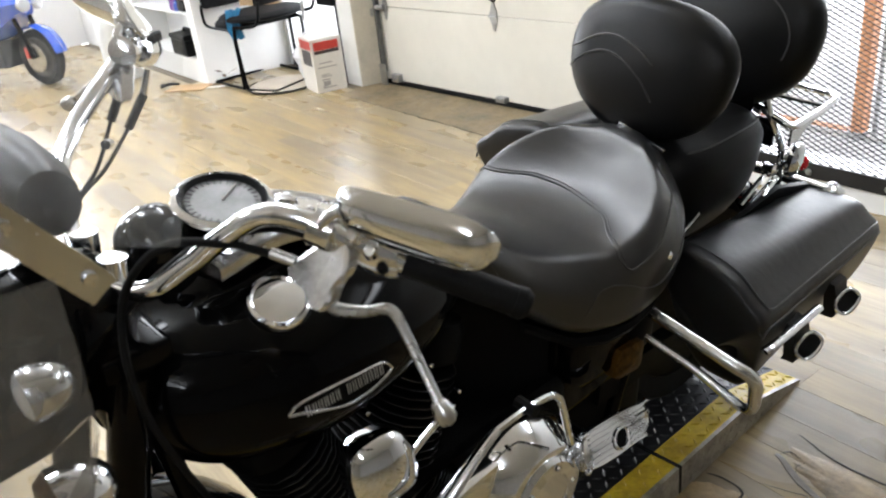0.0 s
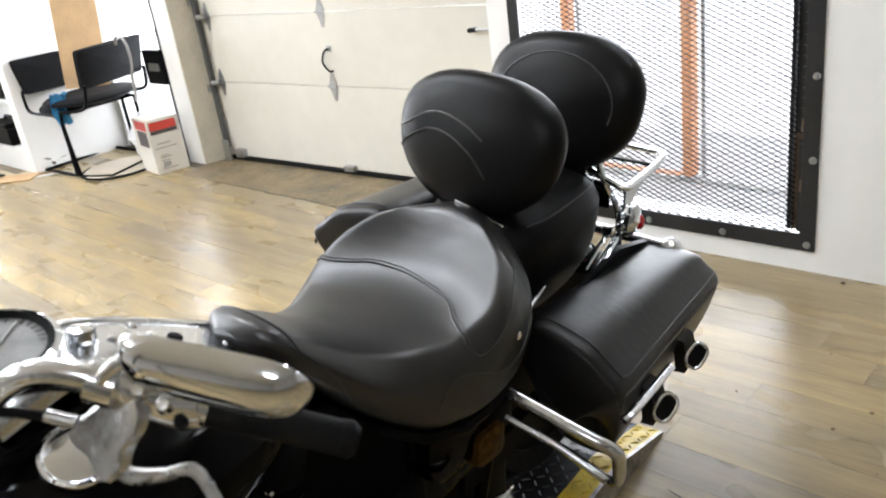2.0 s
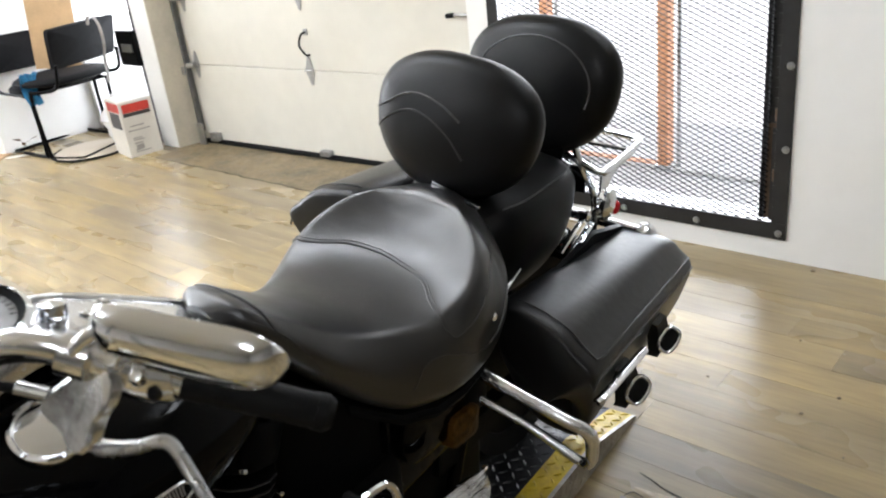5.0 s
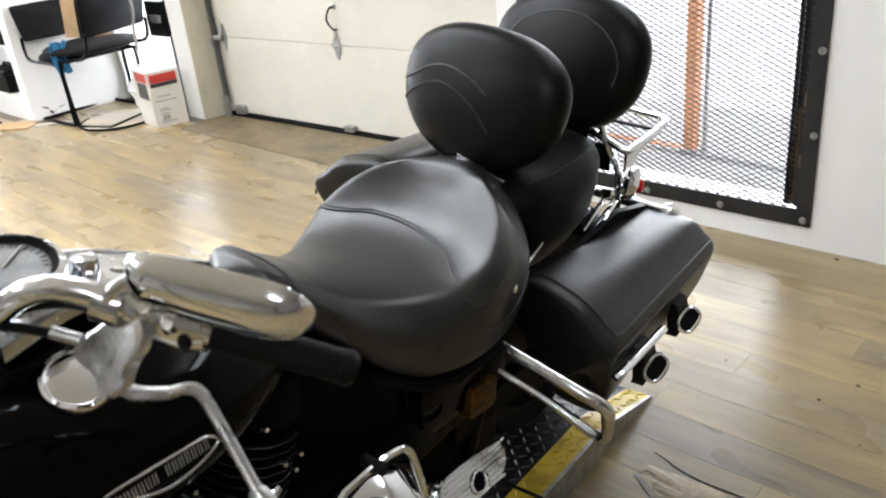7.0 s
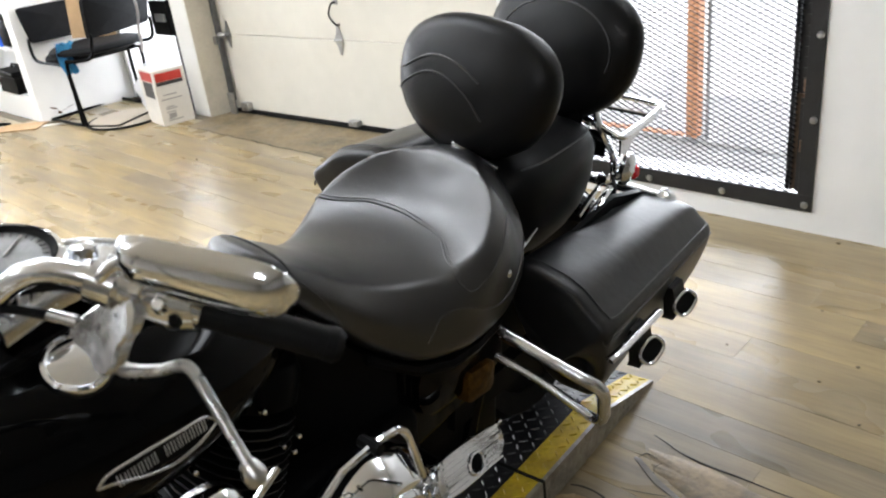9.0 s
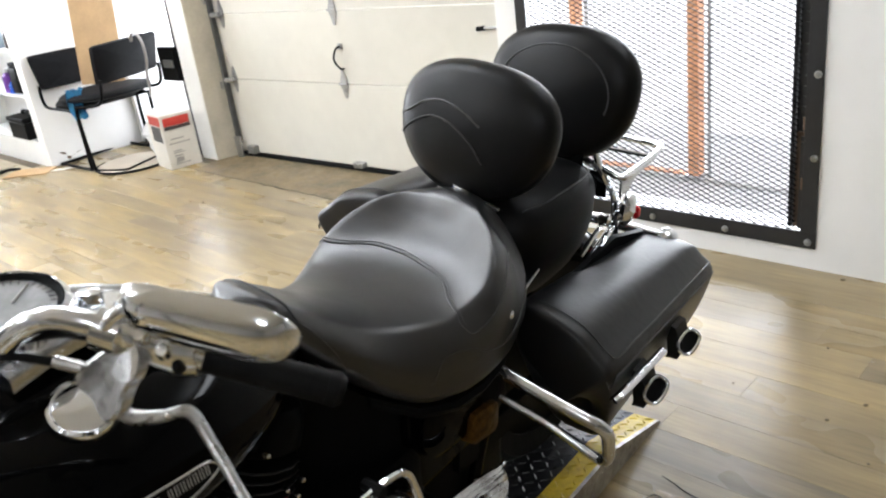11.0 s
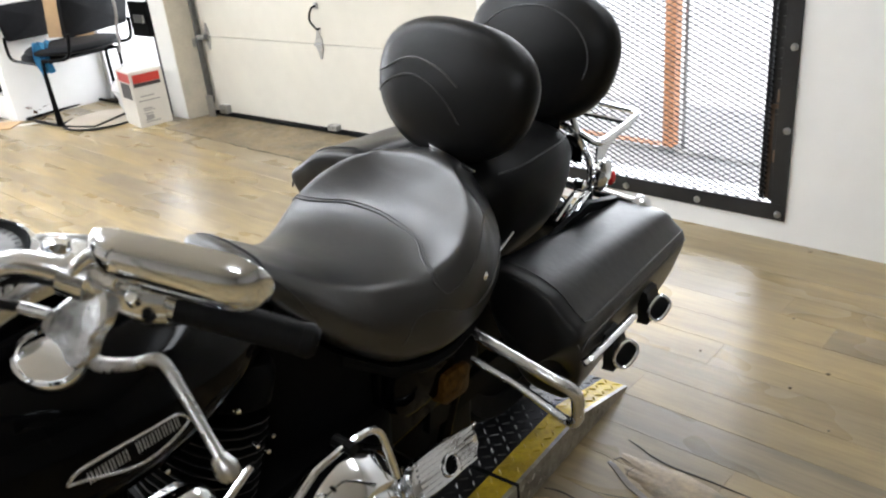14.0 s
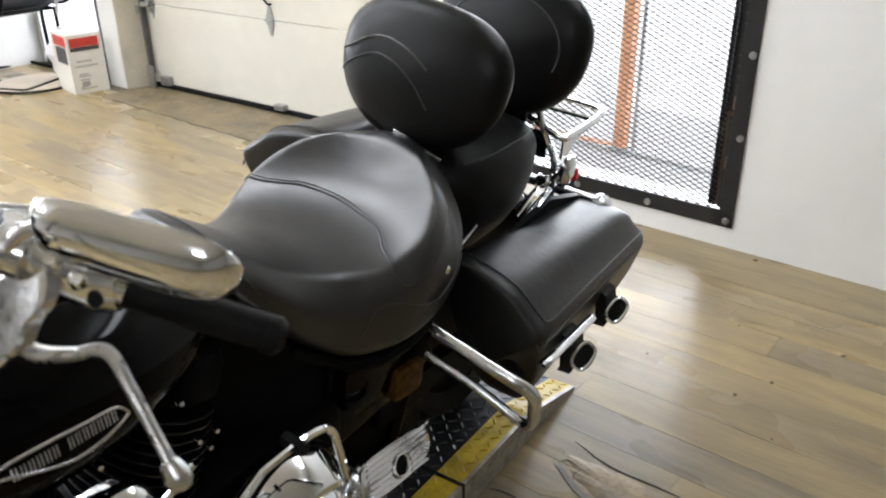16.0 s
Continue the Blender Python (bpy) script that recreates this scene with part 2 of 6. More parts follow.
GLASS = glass_material("clear_glass", (0.9, 0.95, 0.95), 0.02, 0.08)
SHIELD = glass_material("clear_windshield", (0.95, 0.96, 0.97), 0.04, 0.10, 0.12)
SMOKED = glass_material("smoky_clear_plastic", (0.19, 0.18, 0.165), 0.12, 0.50)
DIAL = material("dial_face", (0.22, 0.22, 0.215), 0.35, vary=0.25, vscale=30, spec=0.2)
BACKDROP = material("bright_overcast_distance", (1.0, 0.985, 0.97), 0.9, emit=9.0)
TUBE_GLOW = material("fluorescent_diffuser", (1.0, 0.97, 0.92), 0.5, emit=9.0)
WHITE_PLASTIC = material("white_plastic", (0.75, 0.75, 0.74), 0.35, vary=0.06, vscale=8)
PURPLE = material("purple_label", (0.16, 0.05, 0.32), 0.4, vary=0.2, vscale=20)


# ---------- mesh helpers ----------
def link(bm, name, mat, smooth=True):
    me = bpy.data.meshes.new(name)
    bmesh.ops.recalc_face_normals(bm, faces=bm.faces[:])
    bm.to_mesh(me)
    bm.free()
    for p in me.polygons:
        p.use_smooth = smooth
    if smooth:
        me.set_sharp_from_angle(angle=radians(38))
    me.materials.append(mat)
    if smooth and 6 < len(me.polygons) < 120:
        areas = sorted((p.area for p in me.polygons), reverse=True)
        if sum(areas[:6]) > 0.75 * sum(areas):
            around = [Vector() for _ in me.vertices]
            for p in me.polygons:
                for i in p.vertices:
                    around[i] += p.normal * p.area
            me.normals_split_custom_set_from_vertices([v.normalized() for v in around])
    return me


def part(name, bm, mat, parent, label="", smooth=True):
    ob = new(name, link(bm, name, mat, smooth))
    ob.parent = parent
    if label:
        tagged(ob, label)
    return ob


def thing(name, label, category, m=None, group="", kind=""):
    ob = new(name)
    ob.empty_display_size = 0.1
    if m is not None:
        ob.matrix_world = m
    return tagged(ob, label, category, group, kind)


def solid(name, bm, mat, label="", category="", group="", kind="", m=None, smooth=True):
    ob = new(name, link(bm, name, mat, smooth))
    if m is not None:
        ob.matrix_world = m
    return tagged(ob, label, category, group, kind)


def box(bm, x0, x1, y0, y1, z0, z1, bevel=0.0, m=None):
    vs = [bm.verts.new((x, y, z)) for x in (x0, x1) for y in (y0, y1) for z in (z0, z1)]
    fs = [bm.faces.new([vs[i] for i in f]) for f in ((0, 1, 3, 2), (4, 6, 7, 5), (0, 4, 5, 1), (2, 3, 7, 6), (0, 2, 6, 4), (1, 5, 7, 3))]
    if bevel:
        r = bmesh.ops.bevel(bm, geom=list({e for f in fs for e in f.edges}), offset=bevel, segments=2, affect="EDGES", profile=0.5)
        vs = list({v for f in r["faces"] for v in f.verts} | {v for v in vs if v.is_valid})
    if m is not None:
        bmesh.ops.transform(bm, matrix=m, verts=[v for v in vs if v.is_valid])
    return bm


def prism(bm, plan, z0, z1):
    """An upright block on a plan of corners."""
    lo, hi = ([bm.verts.new((x, y, z)) for x, y in plan] for z in (z0, z1))
    bm.faces.new(lo), bm.faces.new(hi)
    for i in range(len(plan)):
        j = (i + 1) % len(plan)
        bm.faces.new((lo[i], lo[j], hi[j], hi[i]))
    return bm


def boxed(*a, **k):
    return box(bmesh.new(), *a, **k)


def smooth_path(points, n=6):
    """Catmull-Rom through the points."""
    p = [Vector(q) for q in points]
    p = [2 * p[0] - p[1]] + p + [2 * p[-1] - p[-2]]
    out = []
    for i in range(1, len(p) - 2):
        for k in range(n):
            t = k / n
            a, b, c, d = p[i - 1 : i + 3]
            out.append(0.5 * (2 * b + (c - a) * t + (2 * a - 5 * b + 4 * c - d) * t * t + (3 * b - a - 3 * c + d) * t**3))
    return out + [p[-2]]


def loft(bm, rings, cap=True, close=True):
    vs = [[bm.verts.new(q) for q in r] for r in rings]
    n = len(vs[0])
    for a, b in zip(vs, vs[1:]):
        for i in range(n if close else n - 1):
            j = (i + 1) % n
            bm.faces.new((a[i], a[j], b[j], b[i]))
    if cap:
        for r in (vs[0], vs[-1]):
            c = bm.verts.new(sum((v.co for v in r), Vector()) / n)
            for i in range(n):
                bm.faces.new((r[i], r[(i + 1) % n], c))
    return bm


def tube(bm, points, radius, seg=10, n=6, smooth=True, radii=None, flat=1.0):
    pts = smooth_path(points, n) if smooth and len(points) > 2 else [Vector(q) for q in points]
    rings, side = [], None
    for i, q in enumerate(pts):
        d = (pts[min(i + 1, len(pts) - 1)] - pts[max(i - 1, 0)]).normalized()
        if side is None:
            side = d.cross(Vector((0, 0, 1)) if abs(d.z) < 0.9 else Vector((1, 0, 0))).normalized()
        side = (side - d * side.dot(d)).normalized()
        up = d.cross(side)
        r = radius
        if radii:
            f = i / (len(pts) - 1) * (len(radii) - 1)
            k = min(int(f), len(radii) - 2)
            r = radii[k] * (1 - f + k) + radii[k + 1] * (f - k)
        rings.append([q + r * (math.cos(2 * math.pi * a / seg) * side + flat * math.sin(2 * math.pi * a / seg) * up) for a in range(seg)])
    return loft(bm, rings)


def lathe(bm, profile, m=None, seg=32):
    """Turns (radius, height) pairs about the z axis, then lays them by m."""
    m = m or Matrix()
    rings = [[m @ Vector((max(r, 1e-4) * math.cos(2 * math.pi * a / seg), max(r, 1e-4) * math.sin(2 * math.pi * a / seg), h)) for a in range(seg)] for r, h in profile]
    return loft(bm, rings, cap=profile[0] != profile[-1])


def along(at, way, roll=0):
    """A pose at a place whose z axis points along way."""
    return Matrix.Translation(at) @ Vector(way).to_track_quat("Z", "Y").to_matrix().to_4x4() @ pose(0, 0, 0, 0, 0, roll)


def chaikin(poly, n=3):
    for _ in range(n):
        out = []
        for i, a in enumerate(poly):
            b = poly[(i + 1) % len(poly)]
            out += [tuple(0.75 * p + 0.25 * q for p, q in zip(a, b)), tuple(0.25 * p + 0.75 * q for p, q in zip(a, b))]
        poly = out
    return poly


def bar(bm, a, b, w, h):
    """A square-cut bar from a to b, w across and h high."""
    a, b = Vector(a), Vector(b)
    return box(bm, -w / 2, w / 2, -h / 2, h / 2, 0, (b - a).length, m=along(a, b - a))


def slab(name, x0, x1, y0, y1, z0, z1, mat, label, category, kind="structure"):
    return solid(name, boxed(x0, x1, y0, y1, z0, z1), mat, label, category, kind=kind, smooth=False)


# ---------- the room ----------
X0, X1, Y0 = -10.0, 6.5, -10.0
slab("ground", -60, 60, 0.5, 60, -0.2, -0.03, CONCRETE, "pale concrete yard outside the workshop doors", "ground")
floor = slab("floor", X0, X1, Y0, 0.5, -0.12, -0.005, SUBFLOOR, "worn wood-look vinyl plank floor of a workshop", "floor")
slab("threshold", -4.66, -1.64, -0.30, 0.45, -0.005, -0.001, SCREED, "stained bare concrete strip before the garage door", "threshold")
slab("ceiling", X0, X1, Y0, 0.3, CEIL, CEIL + 0.1, CEILING, "plain pale workshop ceiling", "ceiling")

bm = boxed(-0.03, X1, 0, 0.24, 0, CEIL)
box(bm, -1.64, -1.46, 0, 0.24, 0, CEIL)
box(bm, -1.46, -0.03, 0, 0.24, 0, 0.13)
box(bm, -1.46, -0.03, 0, 0.24, 2.3, CEIL)
solid("wall_north", bm, WALL, "white painted wall round the caged doorway", "wall", kind="structure", smooth=False)
bm = boxed(-4.53, -1.64, 0.0, 0.24, 2.35, CEIL)
prism(bm, [(-4.87, -0.06), (-4.655, -0.06), (-4.62, 0.15), (-4.62, 0.30), (-4.87, 0.30)], 0, CEIL)
box(bm, -6.2, -4.87, 0.0, 0.24, 2.3, CEIL)
solid("wall_garage", bm, WALL, "white painted pillar and header beside the garage door", "wall", kind="structure", smooth=False)
# Thin facing on the pillar's side that carries the painted shade.
bm = bmesh.new()
prism(bm, [(-4.654, -0.055), (-4.642, -0.058), (-4.598, 0.15), (-4.58, 0.30), (-4.619, 0.30), (-4.619, 0.15)], 0, 2.35)
solid("trim_garage", bm, JAMB, "scuffed beige jamb beside the garage door, shade put into its colour", "trim", kind="structure", smooth=False)
bm = boxed(-6.22, -6.09, -0.82, 0.3, 0, CEIL)
box(bm, -7.75, -6.22, -0.5, -0.36, 0, CEIL)
box(bm, X0, -7.75, -0.82, -0.36, 0, CEIL)
box(bm, -7.75, -6.22, -0.82, -0.5, 1.9, CEIL)
box(bm, -7.75, -6.22, -0.82, -0.5, 0, 0.19)
solid("wall_alcove", bm, WALL, "scuffed white wall with a shelf alcove", "wall", kind="structure", smooth=False)
# Out of view; its darkened colour holds down the light in the room.
slab("wall_east", X1, X1 + 0.1, Y0, 0.3, 0, CEIL, WALL_UNSEEN, "plain unseen workshop wall, darkened to cut bounce light", "wall")
# Opening of the unseen west window, added to give the seat side light.
WIN = (-4.9, -1.5, 0.9, 2.95)
bm = boxed(X0 - 0.1, X0, Y0, WIN[0], 0, CEIL)
box(bm, X0 - 0.1, X0, WIN[1], 0.3, 0, CEIL)
box(bm, X0 - 0.1, X0, WIN[0], WIN[1], 0, WIN[2])
box(bm, X0 - 0.1, X0, WIN[0], WIN[1], WIN[3], CEIL)
solid("wall_west", bm, WALL, "plain pale workshop wall with an added unseen window", "wall", kind="structure", smooth=False)
win = thing("window_2", "added unseen window with a white frame", "window", kind="structure")
for i in range(4):
    y = WIN[0] + (WIN[1] - WIN[0]) * i / 3
    part("window_frame", boxed(X0 - 0.08, X0 - 0.02, y - 0.03, y + 0.03, WIN[2], WIN[3]), WHITE_PLASTIC, win, "", False)
for z in (WIN[2] + 0.03, WIN[3] - 0.03):
    part("window_frame", boxed(X0 - 0.082, X0 - 0.018, WIN[0], WIN[1], z - 0.03, z + 0.03), WHITE_PLASTIC, win, "", False)
# Glowing sheet behind the added west window.
slab("backdrop_street", X0 - 6.1, X0 - 6, -14, 6, -1, 9, BACKDROP, "glowing backdrop beyond the added unseen window", "backdrop")
# Also out of view and darkened, so gloss and chrome reflect less.
slab("wall_south", X0, X1, Y0 - 0.1, Y0, 0, CEIL, WALL_UNSEEN, "plain unseen workshop wall, darkened to cut bounce light", "wall")
slab("backdrop", -60, 60, 40, 40.1, -1, 30, BACKDROP, "bright hazy distance beyond the doors", "backdrop")

# ceiling lights
for i, (tx, ty) in enumerate(TUBES):
    light = thing("ceiling_light", "long white fluorescent fitting hung from the ceiling", "light", pose(tx, ty, CEIL), group="ceiling lights")
    part("housing", boxed(-0.64, 0.64, -0.1, 0.1, -HANG - 0.06, -HANG, bevel=0.008), WHITE_PLASTIC, light)
    part("diffuser", boxed(-0.6, 0.6, -0.07, 0.07, -HANG - 0.09, -HANG - 0.062, bevel=0.006), TUBE_GLOW, light, "glowing diffuser")
    for x in (-0.45, 0.45):
        part("hanger", tube(bmesh.new(), [(x, 0, -HANG), (x, 0, 0)], 0.004, seg=6), GALV, light, "thin steel hanger")

# ---------- garage door ----------
DOOR_TURN = Matrix.Translation((-3.225, 0.21, 0)) @ pose(0, 0, 0, 0, 0, 3.2) @ Matrix.Translation((3.225, -0.21, 0))
gd = thing("door_1", "closed cream sectional garage door with steel hinges", "garage door", DOOR_TURN, kind="structure")
joints = [0.03, 0.620, 1.115, 1.61, 2.105, 2.36]
for z0, z1 in zip(joints, joints[1:]):
    part("panel", boxed(-4.60, -1.60, 0.22, 0.265, z0 + 0.003, z1 - 0.003, bevel=0.004), DOORPAINT, gd)
part("bottom_seal", boxed(-4.57, -1.60, 0.205, 0.27, -0.001, 0.03, bevel=0.006), RUBBER, gd, "black rubber bottom seal")


def hinge(parent, x, z, s=1.0):
    h = part("hinge", boxed(x - 0.035 * s, x + 0.035 * s, 0.211, 0.219, z - 0.03 * s, z + 0.03 * s, bevel=0.003), GALV, parent, "galvanised steel hinge")
    bm = tube(bmesh.new(), [(x - 0.04 * s, 0.207, z), (x + 0.04 * s, 0.207, z)], 0.009, seg=8)
    for k in (-1, 1):
        bm2 = [bm.verts.new(q) for q in ((x - 0.03 * s, 0.214, z + k * 0.03), (x + 0.03 * s, 0.214, z + k * 0.03), (x + 0.008, 0.214, z + k * 0.10), (x - 0.008, 0.214, z + k * 0.10))]
        bm3 = [bm.verts.new((v.co.x, 0.2195, v.co.z)) for v in bm2]
        bm.faces.new(bm2), bm.faces.new(bm3)
        for a in range(4):
            bm.faces.new((bm2[a], bm2[(a + 1) % 4], bm3[(a + 1) % 4], bm3[a]))
    part("hinge_leaf", bm, GALV, h)
    for k in (-1, 1):
        part("screw", lathe(bmesh.new(), [(0.0, 0.0), (0.007, 0.0), (0.006, 0.005), (0.0, 0.006)], along((x, 0.214, z + k * 0.05), (0, -1, 0)), 8), GALV, h)


for z in joints[1:4]:
    hinge(gd, -3.225, z)
    hinge(gd, -1.78, z)
    hinge(gd, -4.47, z, 0.9)
for z in joints[1:4]:
    part("roller", tube(bmesh.new(), [(-4.46, 0.19, z), (-4.53, 0.17, z)], 0.02, seg=10), GALV, gd)
hd = part("lift_handle", tube(bmesh.new(), [(-3.205, 0.219, 0.725), (-3.21, 0.19, 0.73), (-3.245, 0.175, 0.79), (-3.225, 0.185, 0.86), (-3.21, 0.219, 0.875)], 0.007, seg=8), PLASTIC, gd, "black bow lift handle")
part("mounting_plate", boxed(-3.23, -3.19, 0.212, 0.2195, 0.855, 0.895, bevel=0.003), GALV, hd)
lk = part("slide_bolt", boxed(-1.79, -1.70, 0.2, 0.2195, 0.93, 1.03, bevel=0.004), GALV, gd, "galvanised slide bolt")
part("bolt_rod", tube(bmesh.new(), [(-1.95, 0.19, 0.985), (-1.66, 0.19, 0.985)], 0.009, seg=8), GALV, lk)
part("knob", tube(bmesh.new(), [(-1.95, 0.19, 0.985), (-2.0, 0.185, 0.98)], 0.014, seg=8), RUBBER, lk)
for x in (-4.40, -3.18):
    br = part("bottom_bracket", boxed(x - 0.045, x + 0.045, 0.17, 0.2195, 0.03, 0.095 if x < -4 else 0.07, bevel=0.004), GALV, gd)
    part("stud", tube(bmesh.new(), [(x, 0.16, 0.055), (x, 0.18, 0.055)], 0.012, seg=8), GALV, br)
track = thing("door_track", "galvanised vertical track of the garage door", "track", DOOR_TURN, kind="structure")
part("rail", boxed(-4.555, -4.53, 0.16, 0.205, 0.1, 2.3, bevel=0.004), TRACK, track)
part("flange", boxed(-4.565, -4.49, 0.15, 0.165, 0.0, 0.17, bevel=0.003), GALV, track)
for z in (0.55, 1.2, 1.8):
    part("bracket", boxed(-4.59, -4.555, 0.15, 0.2, z, z + 0.06, bevel=0.003), GALV, track)

# ---------- caged doorway ----------
cage = thing("window_1", "black steel security cage over a bright doorway", "security cage", kind="structure")
CX0, CX1, CZ0, CZ1 = -1.5, 0.020, 0.098, 2.34
for nm, a in (("bottom_rail", (CX0, CX1, CZ0, CZ0 + 0.075)), ("top_rail", (CX0, CX1, CZ1 - 0.075, CZ1)), ("left_stile", (CX0, CX0 + 0.062, CZ0 + 0.075, CZ1 - 0.075)), ("right_stile", (CX1 - 0.064, CX1, CZ0 + 0.075, CZ1 - 0.075))):
    st = part(nm, boxed(a[0], a[1], -0.012, -0.001, a[2], a[3], bevel=0.002), CAGE, cage)
    across = nm.endswith("rail")
    for k in range(5):
        f = 0.37 * k
        c = (CX1 - 0.03 - f, -0.0125, a[2] + 0.03) if across else (a[1] - 0.02 if a[1] == CX1 else (a[0] + a[1]) / 2, -0.0125, 0.505 + (k - 1) * 0.345 + 0.0)
        if across and c[0] > CX0 or not across and c[2] > 0.45:
            part("bolt", lathe(bmesh.new(), [(0, 0), (0.016, 0), (0.016, 0.004), (0.011, 0.011), (0, 0.013)], along(c, (0, -1, 0)), 12), GALV, st, "round zinc bolt head")
part("inner_stile", boxed(-0.093, -0.05, 0.03, 0.075, 0.175, 0.60, bevel=0.003), CAGE_RUST, cage, "rusty brown inner stile")
part("inner_stile", boxed(-0.093, -0.05, 0.03, 0.075, 0.601, 2.26, bevel=0.003), CAGE, cage)
for z in (0.36, 0.62):
    part("hinge_knuckle", tube(bmesh.new(), [(-0.046, 0.0, z), (-0.046, 0.0, z + 0.05)], 0.010, seg=8), CAGE_RUST, cage, "rusty hinge knuckle")
part("inner_bar", boxed(-0.112, -0.096, 0.02, 0.05, 0.175, 2.26, bevel=0.002), CAGE, cage)
part("slot_web", boxed(-0.062, -0.030, 0.0005, 0.006, 0.18, 0.565), CAGE, cage, "", False)
for i in range(40):
    z = 0.568 + 0.042 * i
    part("slot_bridge", boxed(-0.062, -0.030, 0.0005, 0.006, z, z + 0.021), CAGE, cage, "", False)
bm = bmesh.new()
PX, PZ, XL, XR, ZB, ZT = 0.0505, 0.0235, -1.44, -0.075, 0.16, 2.27
rows_n, cols_n = int((ZT - ZB) / PZ), int((XR - XL) / PX)
verts, faces = [], []


def strand(a, b, w=0.0014, d=0.0075):
    n = len(verts)
    for x, z in (a, b):
        verts.extend([(x, 0.004, z - w), (x, 0.004 + d, z - w), (x, 0.004 + d, z + w), (x, 0.004, z + w)])
    faces.extend([(n + i, n + (i + 1) % 4, n + 4 + (i + 1) % 4, n + 4 + i) for i in range(4)])


for r in range(rows_n):
    for c in range(cols_n):
        x, z = XL + c * PX, ZB + r * PZ
        strand((x, z), (x + PX / 2, z + PZ / 2))
        strand((x + PX / 2, z + PZ / 2), (x + PX, z))
        strand((x, z + PZ), (x + PX / 2, z + PZ / 2))
        strand((x + PX / 2, z + PZ / 2), (x + PX, z + PZ))
me = bpy.data.meshes.new("expanded_mesh")
me.from_pydata(verts, [], faces)
me.materials.append(SATIN)
mesh_ob = new("expanded_mesh", me)
mesh_ob.parent = cage
tagged(mesh_ob, "black expanded steel mesh", kind="stuff")

# outside: orange posts and a low rail
for x, w in ((-1.035, 0.065), (-1.83, 0.05)):
    post = thing("porch_post", "orange painted post outside the caged doorway", "post", group="porch posts")
    part("shaft", boxed(x - w / 2, x + w / 2, 0.95, 1.03, -0.03, 2.9, bevel=0.004), ORANGE, post)
    part("foot", boxed(x - w / 2 - 0.02, x + w / 2 + 0.02, 0.94, 1.05, -0.03, 0.0, bevel=0.003), GALV, post)
    part("conduit", tube(bmesh.new(), [(x + w / 2 + 0.05, 0.99, -0.03), (x + w / 2 + 0.05, 0.99, 2.9)], 0.012, seg=8), GALV, post)
rail = thing("porch_sill", "low orange timber sill outside the doorway", "sill")
part("board", boxed(-2.6, -1.07, 0.98, 1.05, -0.03, -0.006, bevel=0.004), ORANGE, rail)
slab("pavement", -3.5, 1.2, 0.95, 1.5, -0.028, -0.012, CONCRETE, "grey worn paving strip outside the doorway", "pavement")

# ---------- glazed door behind the chairs ----------
gdoor = thing("door_2", "black framed glazed door with bright daylight behind", "door", kind="structure")
part("stile", boxed(-4.985, -4.915, -0.02, 0.05, 0.0, 2.28, bevel=0.004), CAGE, gdoor)
part("stile", boxed(-6.09, -6.03, 0.03, 0.09, 0.0, 2.28, bevel=0.004), WHITE_PLASTIC, gdoor)
part("bottom_rail", boxed(-6.03, -4.985, 0.03, 0.09, 0.0, 0.1, bevel=0.004), CAGE, gdoor)
part("pane", boxed(-6.03, -4.985, 0.055, 0.063, 0.1, 2.28), GLASS, gdoor).visible_shadow = False
lockb = part("lock_box", boxed(-5.19, -4.93, -0.07, -0.022, 0.63, 0.90, bevel=0.008), PLASTIC, gdoor, "black rim lock box")
part("latch", boxed(-5.10, -4.96, -0.09, -0.071, 0.74, 0.80, bevel=0.004), GALV, lockb)

# ---------- shelves and their contents ----------
for z in (0.19, 0.60, 0.985, 1.4):
    shelf = slab("shelf", -7.74, -6.225, -0.815, -0.505, z, z + 0.022, WHITE_PLASTIC, "white painted shelf board in the alcove", "shelf", kind="")
    tagged(shelf, group="alcove shelves")


def bottle(x, y, z, r, h, mat, cap, label):
    b = thing("bottle", label, "bottle", pose(x, y, z), group="shelf bottles")
    part("body", lathe(bmesh.new(), [(r * 0.9, 0), (r, 0.006), (r, h * 0.7), (r * 0.5, h * 0.82), (r * 0.42, h * 0.88)], seg=14), mat, b)
    part("cap", lathe(bmesh.new(), [(r * 0.5, h * 0.86), (r * 0.5, h), (r * 0.4, h * 1.01)], seg=12), cap, b)


bottle(-6.62, -0.75, 1.007, 0.04, 0.23, STEEL_BLUE, INK_BLACK, "pale blue spray bottle on a shelf")
bottle(-6.50, -0.72, 1.007, 0.03, 0.18, LENS, BLUE, "clear plastic bottle with blue cap on a shelf")
bottle(-6.42, -0.75, 1.007, 0.025, 0.15, INK_BLACK, INK_RED, "small dark bottle on a shelf")
bottle(-6.78, -0.74, 1.007, 0.045, 0.2, INK_BLACK, WHITE_PLASTIC, "black plastic bottle with a white cap on a shelf")
bottle(-6.70, -0.66, 1.007, 0.04, 0.24, WHITE_PLASTIC, BLUE, "white plastic bottle with blue cap on a shelf")
bottle(-6.66, -0.76, 0.622, 0.045, 0.2, PURPLE, WHITE_PLASTIC, "purple plastic bottle on a shelf")
bottle(-6.55, -0.78, 0.622, 0.03, 0.1, BLUE, BLUE, "small blue bottle on a shelf")
crate = thing("tool_box", "black plastic tool box on the lowest shelf", "tool box")
part("body", boxed(-6.80, -6.42, -0.83, -0.6, 0.213, 0.36, bevel=0.012), PLASTIC, crate)
part("lid", boxed(-6.81, -6.41, -0.84, -0.59, 0.362, 0.41, bevel=0.015), PLASTIC, crate)
